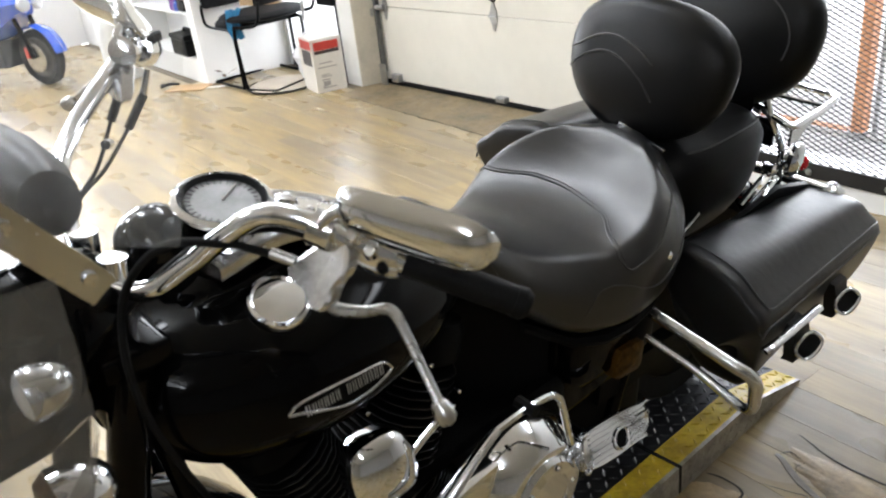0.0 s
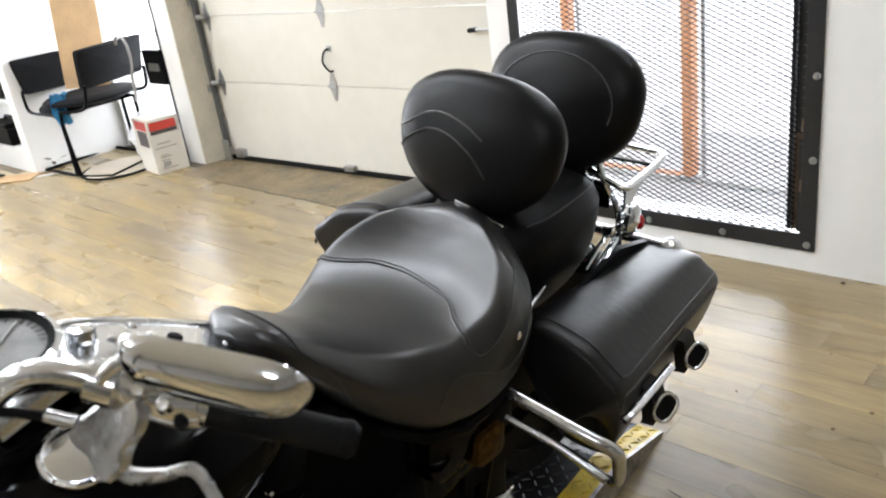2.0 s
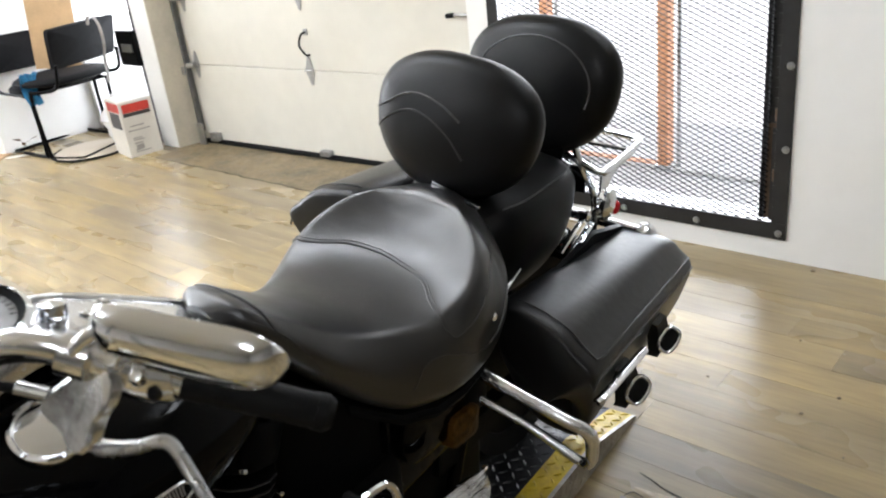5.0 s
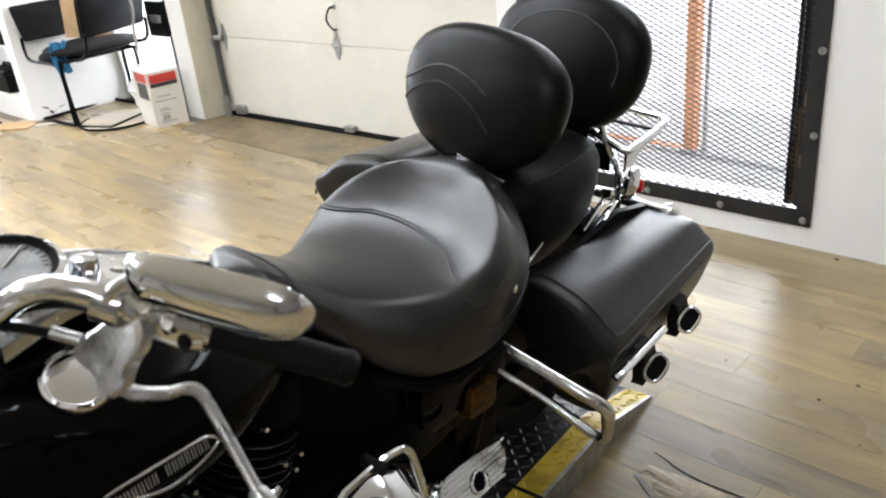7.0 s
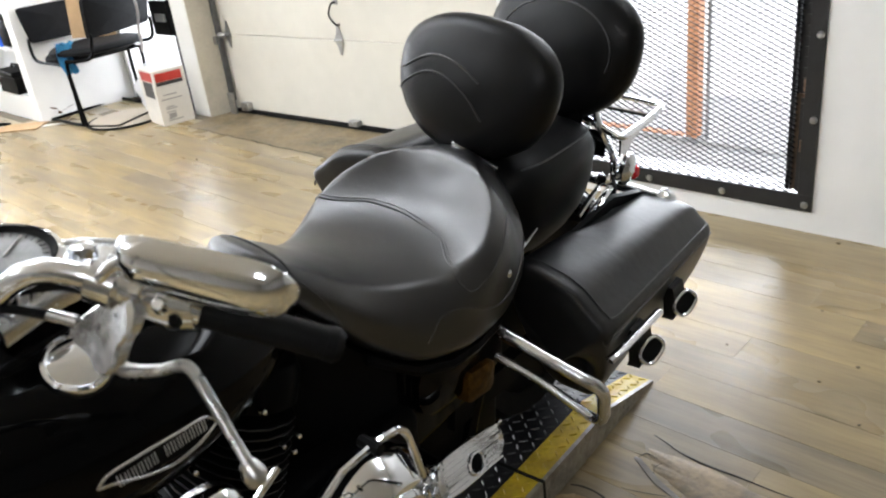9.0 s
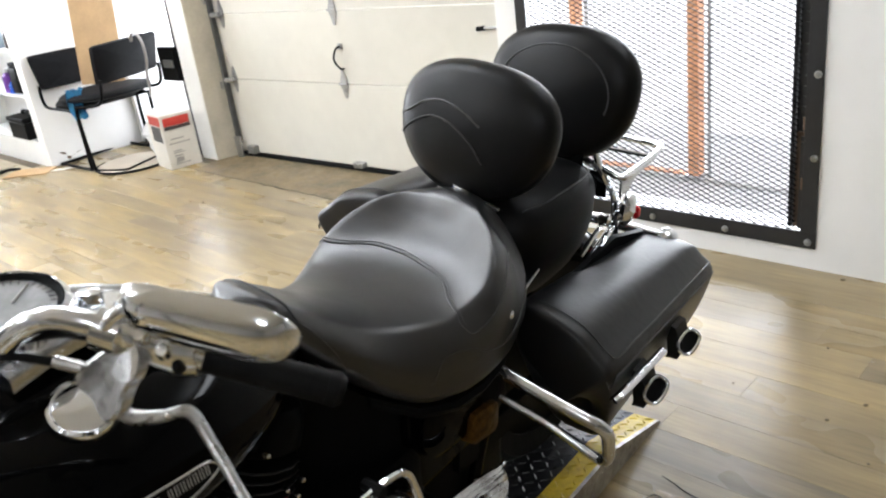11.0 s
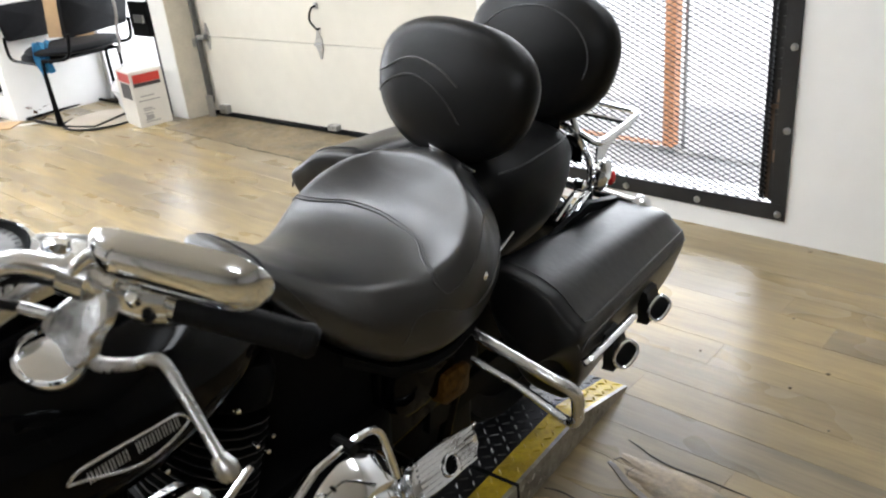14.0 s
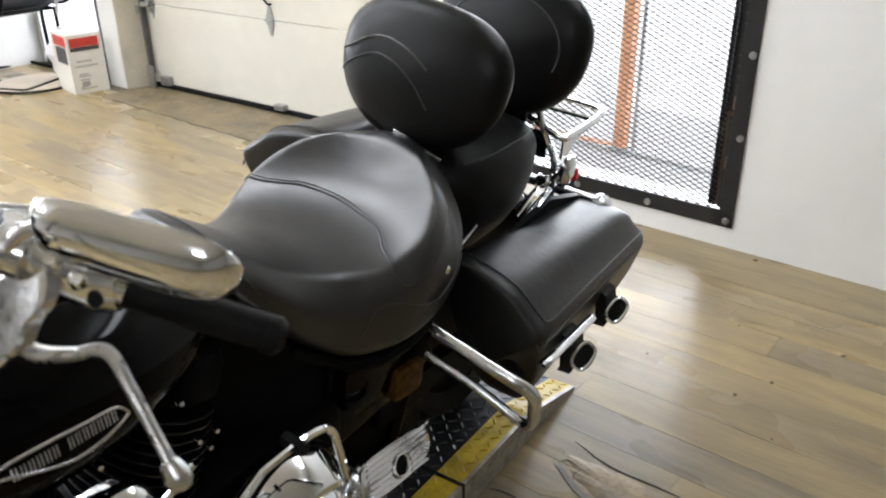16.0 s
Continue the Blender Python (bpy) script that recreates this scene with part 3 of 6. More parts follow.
part("handle", tube(bmesh.new(), [(-6.7, -0.715, 0.405), (-6.69, -0.715, 0.44), (-6.53, -0.715, 0.44), (-6.52, -0.715, 0.405)], 0.012, seg=8), PLASTIC, crate)
jug = thing("machine_case", "dark grey appliance case on the middle shelf", "case")
part("body", boxed(-6.5, -6.33, -0.8, -0.56, 0.623, 0.85, bevel=0.02), PLASTIC, jug)
part("lid", boxed(-6.49, -6.34, -0.79, -0.57, 0.852, 0.89, bevel=0.012), RUBBER, jug)
col = thing("white_drum", "white rounded plastic drum on the floor beside the shelves", "drum", pose(-7.25, -1.2, 0))
part("body", lathe(bmesh.new(), [(0.15, 0), (0.17, 0.02), (0.17, 0.5), (0.15, 0.62), (0.10, 0.70)], seg=28), WHITE_PLASTIC, col)
part("lid", lathe(bmesh.new(), [(0.10, 0.69), (0.10, 0.73), (0.02, 0.745)], seg=28), WHITE_PLASTIC, col)

# ---------- chairs, carton, clutter ----------
def chair(m, label, pad, leg, wide=0.86):
    """A cantilever visitor chair: pad gives the seat cushion's heights, leg where the front legs stand."""
    c = thing("office_chair", label, "chair", m, group="black visitor chairs")
    z0, z1 = pad
    part("seat", loft(bmesh.new(), [[(x * q, y * q * wide, z0 + (z1 - z0) * f) for x, y in chaikin([(-0.27, -0.25), (0.27, -0.25), (0.27, 0.25), (-0.27, 0.25)], 3)] for q, f in ((0.9, 0.0), (1.0, 0.25), (1.0, 0.6), (0.93, 0.9), (0.6, 1.0))]), CLOTH_BLACK, c)
    bk = chaikin([(-0.255, 0.575), (-0.24, 0.57), (0.24, 0.57), (0.255, 0.575), (0.262, 0.61), (0.275, 0.79), (0.27, 0.808), (0.24, 0.813), (-0.24, 0.813), (-0.27, 0.808), (-0.275, 0.79), (-0.262, 0.61)], 1)
    part("backrest", loft(bmesh.new(), [[(x * q, 0.235 + o - 0.2 * x * x + (z - 0.6) * 0.2, 0.69 + (z - 0.69) * q) for x, z in bk] for q, o in ((0.95, -0.026), (1, -0.018), (1, 0.01), (0.95, 0.018))]), CLOTH_BLACK, c)
    for k in (-1, 1):
        part("side_tube", tube(bmesh.new(), [(k * 0.258, 0.245, 0.60), (k * 0.265, 0.24, 0.55), (k * 0.27, 0.22, 0.475), (k * 0.27, 0.16, 0.445), (k * 0.27, 0.0, 0.44), (k * 0.27, leg + 0.04, 0.435), (k * 0.265, leg - 0.01, 0.40), (k * 0.26, leg, 0.05), (k * 0.26, leg + 0.04, 0.013), (k * 0.26, 0.26, 0.013)], 0.0105, seg=8, n=5), SATIN, c)
    part("floor_bar", tube(bmesh.new(), [(-0.26, 0.26, 0.013), (0.26, 0.26, 0.013)], 0.0105, seg=8), SATIN, c)
    part("seat_bar", tube(bmesh.new(), [(-0.27, leg + 0.06, 0.432), (0.27, leg + 0.06, 0.432)], 0.0105, seg=8), SATIN, c)
    return c


chair(pose(-5.60, -0.39, 0, 0, 0, -67) @ Matrix.Diagonal((1.36, 1.24, 1.24, 1)), "black upholstered steel tube chair seen from behind", (0.462, 0.507), 0.0, 1.05)
chair(pose(-5.79, -0.39, 0, 0, 0, 94) @ Matrix.Diagonal((1.28, 1.16, 1.16, 1)), "black upholstered steel tube chair facing the other chair", (0.435, 0.490), -0.19)
cloth = thing("cleaning_cloth", "crumpled blue cloth hanging over a chair seat", "cloth")
bm = bmesh.new()
rings = []
for i in range(14):
    f = i / 13
    rings.append([(-5.575 + 0.10 * f + 0.012 * math.sin(9 * j + 3 * f) + 0.05 * j / 7 * f, -0.66 - 0.05 * math.sin(f * 1.9) + 0.019 * (j - 3.5) * (1.1 - 0.5 * f) + 0.01 * math.sin(7 * f + j), 0.672 - max(0, f - 0.28) * 0.31 + 0.012 * math.sin(2.3 * j + 5 * f)) for j in range(8)])
loft(bm, rings, cap=False, close=False)
bmesh.ops.solidify(bm, geom=bm.faces[:], thickness=0.006)
part("cloth_sheet", bm, CLOTH_BLUE, cloth)
solid("strap", tube(bmesh.new(), [(-5.21, -0.25, 0.98), (-5.17, -0.26, 1.03), (-5.12, -0.26, 1.045), (-5.06, -0.26, 1.03), (-5.015, -0.26, 0.966), (-5.015, -0.26, 0.844), (-5.09, -0.25, 0.724), (-5.10, -0.25, 0.62), (-5.12, -0.25, 0.54)], 0.013, seg=8, flat=0.3), INK_GREY, "grey webbing strap hung over the chair back", "strap")

carton = thing("carton", "white printed carton with a red band", "box", pose(-4.785, -0.400, 0, 0, 0, 82))
W, D, Hh = 0.262, 0.300, 0.430
part("body", boxed(0, W, 0, D, 0.0, Hh, bevel=0.004), CARTON, carton)
part("red_band", boxed(0.02, W - 0.03, -0.004, -0.001, Hh - 0.085, Hh - 0.02), INK_RED, carton, "red printed band", False)
part("black_band", boxed(0.02, W - 0.03, -0.004, -0.001, Hh - 0.115, Hh - 0.088), INK_BLACK, carton, "black printed band", False)
part("side_print", boxed(-0.004, -0.001, 0.01, D - 0.06, Hh - 0.08, Hh - 0.01), INK_RED, carton, "red printed side panel", False)
part("side_print", boxed(-0.004, -0.001, 0.03, D - 0.08, 0.22, Hh - 0.09), INK_BLACK, carton, "dark printed side panel", False)
for z, a, b2 in ((0.235, 0.05, 0.16), (0.20, 0.03, 0.20), (0.14, 0.05, 0.12), (0.125, 0.05, 0.14), (0.10, 0.05, 0.12), (0.05, 0.05, 0.10), (0.035, 0.05, 0.17)):
    part("print_bar", boxed(a, b2, -0.004, -0.001, z, z + 0.009), INK_GREY, carton, "", False)
part("print_block", boxed(0.06, 0.12, -0.004, -0.001, 0.055, 0.092), INK_GREY, carton, "", False)
part("flap", boxed(0.005, W - 0.005, 0.004, D - 0.004, Hh + 0.001, Hh + 0.004), CARTON, carton, "", False)

solid("cardboard_sheet", boxed(-0.175, 0.175, 0, 0.012, 0, 1.25, bevel=0.003), CARD, "tall brown cardboard sheet standing on a chair seat", "cardboard", m=pose(-5.80, -0.30, 0.632, -7, 6, 68))
solid("flattened_carton", boxed(-0.19, 0.19, -0.11, 0.11, 0.001, 0.012, bevel=0.003), CARD, "flattened brown cardboard lying on the floor", "cardboard", m=pose(-6.14, -0.99, 0, 0, 0, 40))
solid("cardboard_disc", lathe(bmesh.new(), [(0.0, 0.001), (0.295, 0.001), (0.30, 0.004), (0.30, 0.014), (0.295, 0.016), (0.0, 0.016)], seg=40), CARD_PALE, "pale round cardboard piece lying under the chair", "cardboard", m=pose(-5.37, -0.41, 0.0, 0, 0, 0))
solid("hose_ring", tube(bmesh.new(), [(0.312 * math.cos(a), 0.312 * math.sin(a), 0.010) for a in np.linspace(3.6, 6.5, 12)], 0.009, seg=8, n=3), RUBBER, "thin black rubber hose lying round the cardboard", "hose", m=pose(-5.37, -0.41, 0.001))
bm = bmesh.new()
rng = random.Random(4)
rings = []
for i in range(9):
    f = i / 8
    rings.append([((0.05 + 0.17 * math.sin(math.pi * min(1, 0.15 + f * 0.85))) * (1 + 0.25 * rng.uniform(-1, 1)) * math.cos(a), (0.04 + 0.10 * math.sin(math.pi * min(1, 0.15 + f * 0.85))) * (1 + 0.25 * rng.uniform(-1, 1)) * math.sin(a), 0.40 * f) for a in np.linspace(0, 2 * math.pi, 13)[:-1]])
loft(bm, rings)
solid("plastic_bag", bm, BAGPLASTIC, "crumpled translucent white plastic bag beside the carton", "bag", m=pose(-5.24, -0.16, 0.02))
lf = bmesh.new()
for i in range(9):
    a = i * 0.75
    q = Vector((0.09 * math.cos(a), 0.06 * math.sin(a), 0.02 + 0.05 * (i % 3)))
    vs = [lf.verts.new(q + Vector(d)) for d in ((0.05 * math.cos(a), 0.05 * math.sin(a), 0.02), (-0.02 * math.sin(a), 0.02 * math.cos(a), 0.008), (-0.03 * math.cos(a), -0.03 * math.sin(a), 0), (0.02 * math.sin(a), -0.02 * math.cos(a), 0.012))]
    lf.faces.new(vs)
bmesh.ops.solidify(lf, geom=lf.faces[:], thickness=0.002)
tube(lf, [(-0.1, 0, 0.008), (0, 0, 0.03), (0.1, 0.02, 0.07)], 0.004, seg=6)
solid("dry_leaves", lf, LEAF, "dry brown oak leaves on the floor", "leaves", kind="stuff", m=pose(-5.85, -0.72, 0.0))
solid("paper_slip", boxed(-0.14, 0.14, -0.03, 0.03, 0.0005, 0.003), CARTON, "narrow white paper slip on the floor", "paper", m=pose(-5.93, -0.80, 0, 0, 0, 50))
solid("cable", tube(bmesh.new(), [(-6.5, -1.1, 0.008), (-6.42, -1.14, 0.012), (-6.36, -1.08, 0.03), (-6.33, -1.0, 0.012)], 0.014, seg=8), RUBBER, "short black cable end on the floor", "cable")

# ---------- blue motorbike far behind ----------
blue = thing("sport_motorcycle", "blue sport motorcycle parked at the back of the shop", "motorcycle", pose(-8.43, -2.08, 0, 0, 0, 117) @ Matrix.Scale(0.92, 4))


def wheel(parent, y, r, w, name="wheel", metal=None):
    ty = part(name, lathe(bmesh.new(), [(r * 0.72, -w / 2 * 0.8), (r * 0.9, -w / 2), (r, -w / 4), (r, w / 4), (r * 0.9, w / 2), (r * 0.72, w / 2 * 0.8), (r * 0.7, 0), (r * 0.72, -w / 2 * 0.8)], along((0, y, r), (1, 0, 0)), 36), RUBBER, parent, "black rubber tyre")
    part("rim", lathe(bmesh.new(), [(r * 0.72, -w * 0.35), (r * 0.66, -w * 0.3), (r * 0.66, w * 0.3), (r * 0.72, w * 0.35)], along((0, y, r), (1, 0, 0)), 30), metal or SATIN, ty)
    part("hub", lathe(bmesh.new(), [(0, -w * 0.4), (r * 0.16, -w * 0.4), (r * 0.16, w * 0.4), (0, w * 0.4)], along((0, y, r), (1, 0, 0)), 16), ALU, ty)
    for k in range(5):
        a = k * 2 * math.pi / 5
        part("spoke", bar(bmesh.new(), (0, y + r * 0.12 * math.cos(a), r + r * 0.12 * math.sin(a)), (0, y + r * 0.68 * math.cos(a), r + r * 0.68 * math.sin(a)), 0.03, 0.02), metal or SATIN, ty)
    return ty


wheel(blue, -0.7, 0.30, 0.12, metal=TRACK)
wheel(blue, 0.66, 0.31, 0.16)
part("brake_disc", lathe(bmesh.new(), [(0.09, 0.075), (0.15, 0.075), (0.15, 0.08), (0.09, 0.08)], along((0, -0.7, 0.30), (1, 0, 0)), 28), ALU, blue, "steel brake disc")
part("brake_disc", lathe(bmesh.new(), [(0.09, -0.075), (0.15, -0.075), (0.15, -0.08), (0.09, -0.08)], along((0, -0.7, 0.30), (1, 0, 0)), 28), ALU, blue, "steel brake disc")
part("brake_caliper", boxed(-0.11, -0.07, -0.64, -0.58, 0.30, 0.42, bevel=0.01), INK_RED, blue, "red brake caliper")
part("brake_caliper", boxed(0.07, 0.11, -0.64, -0.58, 0.30, 0.42, bevel=0.01), INK_RED, blue, "red brake caliper")
part("front_fender", loft(bmesh.new(), [[(x, -0.7 + (0.33 + (0.03 if abs(x) < 0.05 else 0)) * math.cos(a), 0.30 + (0.335 + 0.02 * (1 - abs(x) / 0.08)) * math.sin(a)) for x in (-0.08, -0.05, 0, 0.05, 0.08, 0.05, 0, -0.05)] for a in np.linspace(1.0, 3.0, 12)]), BLUE, blue, "glossy blue front fender")
for k in (-1, 1):
    part("fork_leg", tube(bmesh.new(), [(k * 0.1, -0.7, 0.30), (k * 0.1, -0.5, 0.92)], 0.026, seg=10), SATIN, blue)
part("fairing", loft(bmesh.new(), [[(x * w, y + oy, zc + z * h) for x, z, oy in ((0, 1, 0.05), (0.8, 0.7, 0.05), (1, 0, 0), (0.75, -0.8, 0.05), (0, -1, 0.1), (-0.75, -0.8, 0.05), (-1, 0, 0), (-0.8, 0.7, 0.05))] for y, w, h, zc in ((-0.78, 0.05, 0.06, 0.86), (-0.68, 0.16, 0.15, 0.88), (-0.5, 0.24, 0.24, 0.85), (-0.25, 0.26, 0.33, 0.75), (0.05, 0.24, 0.34, 0.66), (0.25, 0.18, 0.22, 0.62))]), BLUE, blue, "angular blue fairing")
for k in (-1, 1):
    part("headlight", lathe(bmesh.new(), [(0.0, 0.03), (0.06, 0.02), (0.075, 0), (0.07, -0.03)], along((k * 0.09, -0.77, 0.86), (k * 0.35, -1, 0.1)), 16), LENS, blue, "clear headlamp")
part("engine", boxed(-0.18, 0.18, -0.3, 0.3, 0.2, 0.5, bevel=0.04), SATIN, blue)
part("tank", loft(bmesh.new(), [[(0.17 * s * math.cos(a), y, 0.9 + 0.12 * s * math.sin(a)) for a in np.linspace(0, 2 * math.pi, 15)[:-1]] for y, s in ((-0.25, 0.5), (-0.15, 0.95), (0.1, 1), (0.3, 0.55))]), BLUE, blue)
part("seat", loft(bmesh.new(), [[(0.13 * s * math.cos(a), y, 0.86 + dz + 0.06 * s * math.sin(a)) for a in np.linspace(0, 2 * math.pi, 13)[:-1]] for y, s, dz in ((0.28, 0.6, 0), (0.4, 1, 0), (0.7, 0.9, 0.05), (0.95, 0.4, 0.12))]), CLOTH_BLACK, blue)
part("handlebar", tube(bmesh.new(), [(-0.34, -0.38, 0.98), (-0.1, -0.48, 1.0), (0.1, -0.48, 1.0), (0.34, -0.38, 0.98)], 0.014, seg=8), SATIN, blue)

# ---------- motorcycle lift ----------
YAW, LEANS, U0, DECK = 4.8, 6.0, -0.343, 0.09
BASE = pose(U0 * math.cos(radians(YAW)), U0 * math.sin(radians(YAW)), 0, 0, 0, YAW)
HALF, STRIP = 0.245, 0.078
lift = thing("motorcycle_lift", "low black and yellow treadplate motorcycle lift", "motorcycle lift", BASE)
ramp_ob = thing("lift_ramp", "black and yellow treadplate ramp at the end of the lift", "ramp", BASE)


def plate_height(y):
    """Height of the deck along the lift; the ramp falls to the floor."""
    if y < -1.64:
        return DECK
    return DECK + (0.006 - DECK) * min(1, (y + 1.64) / 0.31)


def deck_strip(x0, x1, ys):
    bm = bmesh.new()
    rings = [[(x0, y, plate_height(y) - 0.006), (x1, y, plate_height(y) - 0.006), (x1, y, plate_height(y)), (x0, y, plate_height(y))] for y in ys]
    return loft(bm, rings)


def treads(x0, x1, y0, y1, surface, size=0.0150, pitch=0.031):
    """Raised lozenges in the crossed pattern of a treadplate; surface(a, b) gives place, along, across and out."""
    vs, fs = [], []
    na, nb = int((x1 - x0) / pitch), int((y1 - y0) / pitch)
    for i in range(na):
        for j in range(nb):
            a, b = x0 + (i + 0.5) * (x1 - x0) / na, y0 + (j + 0.5) * (y1 - y0) / nb
            place, ea, eb, out = surface(a, b)
            turn = radians(45 if (i + j) % 2 else -45)
            d = math.cos(turn) * ea + math.sin(turn) * eb
            e = out.cross(d)
            n = len(vs)
            vs += [place + d * size, place + e * size * 0.27, place - d * size, place - e * size * 0.27]
            vs += [place + d * size * 0.45 + out * 0.0034, place - d * size * 0.45 + out * 0.0034]
            fs += [(n, n + 1, n + 4), (n + 1, n + 2, n + 5), (n + 1, n + 5, n + 4), (n + 2, n + 3, n + 5), (n + 3, n, n + 4), (n + 3, n + 4, n + 5)]
    return vs, fs


def tread_part(parent, x0, x1, y0, y1, mat, surface):
    vs, fs = treads(x0, x1, y0, y1, surface)
    me = bpy.data.meshes.new("treads")
    me.from_pydata(vs, [], fs)
    me.materials.append(mat)
    ob = new("treads", me)
    ob.parent = parent
    tagged(ob, kind="stuff")


EX, EY, EZ = Vector((1, 0, 0)), Vector((0, 1, 0)), Vector((0, 0, 1))


def top_surface(a, b):
    s = (plate_height(b + 0.01) - plate_height(b - 0.01)) / 0.02
    e = Vector((0, 1, s)).normalized()
    return Vector((a, b, plate_height(b) + 0.0002)), EX, e, EX.cross(e)


def left_surface(a, b):
    return Vector((HALF + 0.012 + 0.0002, a, b)), EY, EZ, EX


for parent, ya, yb in ((lift, -3.55, -2.012), (ramp_ob, -2.0, -1.335)):
    ys = [ya, -1.64, yb] if yb > -1.64 else [ya, yb]
    dk = part("deck", deck_strip(-HALF + STRIP, HALF - STRIP, ys), PLATE_BLACK, parent, "black treadplate deck", False)
    tread_part(dk, -HALF + STRIP, HALF - STRIP, max(ya, -3.0), yb, TREAD_WORN, top_surface)
    for k in (-1, 1):
        x0, x1 = sorted((k * (HALF - STRIP), k * HALF))
        ed = part("edge_strip", deck_strip(x0 + 0.001 * (k > 0), x1 - 0.001 * (k < 0), ys), PLATE_YELLOW, parent, "yellow painted treadplate edge", False)
        if k > 0:
            tread_part(ed, x0, x1, max(ya, -3.0), yb, PLATE_YELLOW, top_surface)
        bm = bmesh.new()
        xs = sorted((k * HALF, k * (HALF + 0.012)))
        loft(bm, [[(xs[0], y, 0.0), (xs[1], y, 0.0), (xs[1], y, plate_height(y) + 0.001), (xs[0], y, plate_height(y) + 0.001)] for y in ys])
        sd = part("side_plate", bm, PLATE_STEEL, parent, "bare worn treadplate side", False)
        if k > 0:
            vs, fs = treads(max(ya, -3.0), min(yb, -1.62), 0.003, DECK - 0.004, left_surface, 0.012, 0.028)
            if yb > -1.64:
                v2, f2 = treads(-1.62, -1.50, 0.003, 0.055, left_surface, 0.010, 0.026)
                fs += [tuple(i + len(vs) for i in f) for f in f2]
                vs += v2
            me = bpy.data.meshes.new("treads")
            me.from_pydata(vs, [], fs)
            me.materials.append(PLATE_STEEL)
            ob = new("treads", me)
            ob.parent = sd
            tagged(ob, kind="stuff")
part("hinge_gap", boxed(-HALF, HALF + 0.013, -2.011, -2.001, 0.002, DECK + 0.003), RUBBER, lift, "black hinge gap", False)

# ---------- motorcycle: x to its left, y to its tail, z up from the deck ----------
bike = thing("motorcycle", "black touring motorcycle with leather saddlebags on a lift", "motorcycle", BASE @ pose(0, 0, DECK, 0, LEANS, 0))


def seat_ring(y, w, zs, zt, zb, dish, n=36, wb=0.8):
    ring = []
    for k in range(n):
        a = 2 * math.pi * k / n
        c, s = math.cos(a), math.sin(a)
        if s >= 0:
            x = w * math.copysign(abs(c) ** 0.75, c)
            z = zs + (zt - zs) * abs(s) ** 0.8 + dish * ((x / w) ** 2) * s
        else:
            x = w * math.copysign(abs(c) ** 0.75, c) * (1 - (1 - wb) * abs(s))
            z = zs - (zs - zb) * abs(s) ** 0.7
        ring.append((x, y, z))
    return ring


def _cr(st, n):
    p = [np.array(s, float) for s in st]
    p = [2 * p[0] - p[1]] + p + [2 * p[-1] - p[-2]]
    out = []
    for i in range(1, len(p) - 2):
        for k in range(n):
            t = k / n
            a, b, c, d = p[i - 1 : i + 3]
            out.append(0.5 * (2 * b + (c - a) * t + (2 * a - 5 * b + 4 * c - d) * t * t + (3 * b - a - 3 * c + d) * t**3))
    return out + [p[-2]]


# along, height of the scooped top at the middle, then crest, shoulder, side and lower edge as (half width, height), base height
SEAT = [
    (-2.7, 0.965, (0.024, 0.958), (0.03, 0.95), (0.028, 0.942), (0.02, 0.935), 0.933),
    (-2.66, 0.973, (0.07, 0.962), (0.088, 0.94), (0.088, 0.92), (0.075, 0.895), 0.89),
    (-2.58, 0.926, (0.108, 0.903), (0.138, 0.865), (0.142, 0.835), (0.125, 0.80), 0.79),
    (-2.5, 0.873, (0.134, 0.848), (0.172, 0.8), (0.180, 0.755), (0.16, 0.71), 0.70),
    (-2.42, 0.838, (0.165, 0.818), (0.205, 0.767), (0.216, 0.71), (0.19, 0.65), 0.64),
    (-2.34, 0.825, (0.203, 0.812), (0.238, 0.77), (0.245, 0.705), (0.215, 0.635), 0.625),
    (-2.29, 0.823, (0.222, 0.826), (0.255, 0.78), (0.258, 0.71), (0.222, 0.632), 0.622),
    (-2.24, 0.829, (0.230, 0.852), (0.262, 0.8), (0.262, 0.72), (0.225, 0.638), 0.626),
    (-2.19, 0.845, (0.212, 0.886), (0.252, 0.825), (0.26, 0.735), (0.223, 0.645), 0.632),
    (-2.15, 0.868, (0.178, 0.914), (0.228, 0.85), (0.25, 0.745), (0.215, 0.652), 0.637),
    (-2.12, 0.896, (0.142, 0.930), (0.204, 0.866), (0.238, 0.752), (0.205, 0.657), 0.642),
    (-2.085, 0.936, (0.103, 0.936), (0.172, 0.868), (0.222, 0.757), (0.195, 0.66), 0.645),
    (-2.045, 0.945, (0.092, 0.922), (0.155, 0.858), (0.2, 0.762), (0.175, 0.668), 0.65),
    (-2.0, 0.925, (0.086, 0.893), (0.13, 0.843), (0.165, 0.77), (0.145, 0.69), 0.68),
    (-1.965, 0.87, (0.066, 0.852), (0.09, 0.83), (0.105, 0.79), (0.09, 0.74), 0.735),
]
SEAT_STATIONS = _cr([np.r_[y, zc, np.ravel(pairs), zb] for y, zc, *pairs, zb in SEAT], 9)


def seat_half(station):
    """One half of a section: the scooped top up to the crest, then down the side to the middle of the base."""
    zc, zb = float(station[1]), float(station[-1])
    pts = station[2:-1].reshape(-1, 2)
    xr, zr = pts[0]
    dish = [np.array((xr * u, zc + (zr - zc) * u**2.3)) for u in np.linspace(0, 0.96, 24)]
    half = np.array(dish + list(_cr([np.array(q) for q in pts] + [np.array((0.0, zb))], 6)))
    for _ in range(2):
        half[1:-1] = 0.25 * half[:-2] + 0.5 * half[1:-1] + 0.25 * half[2:]
    return half


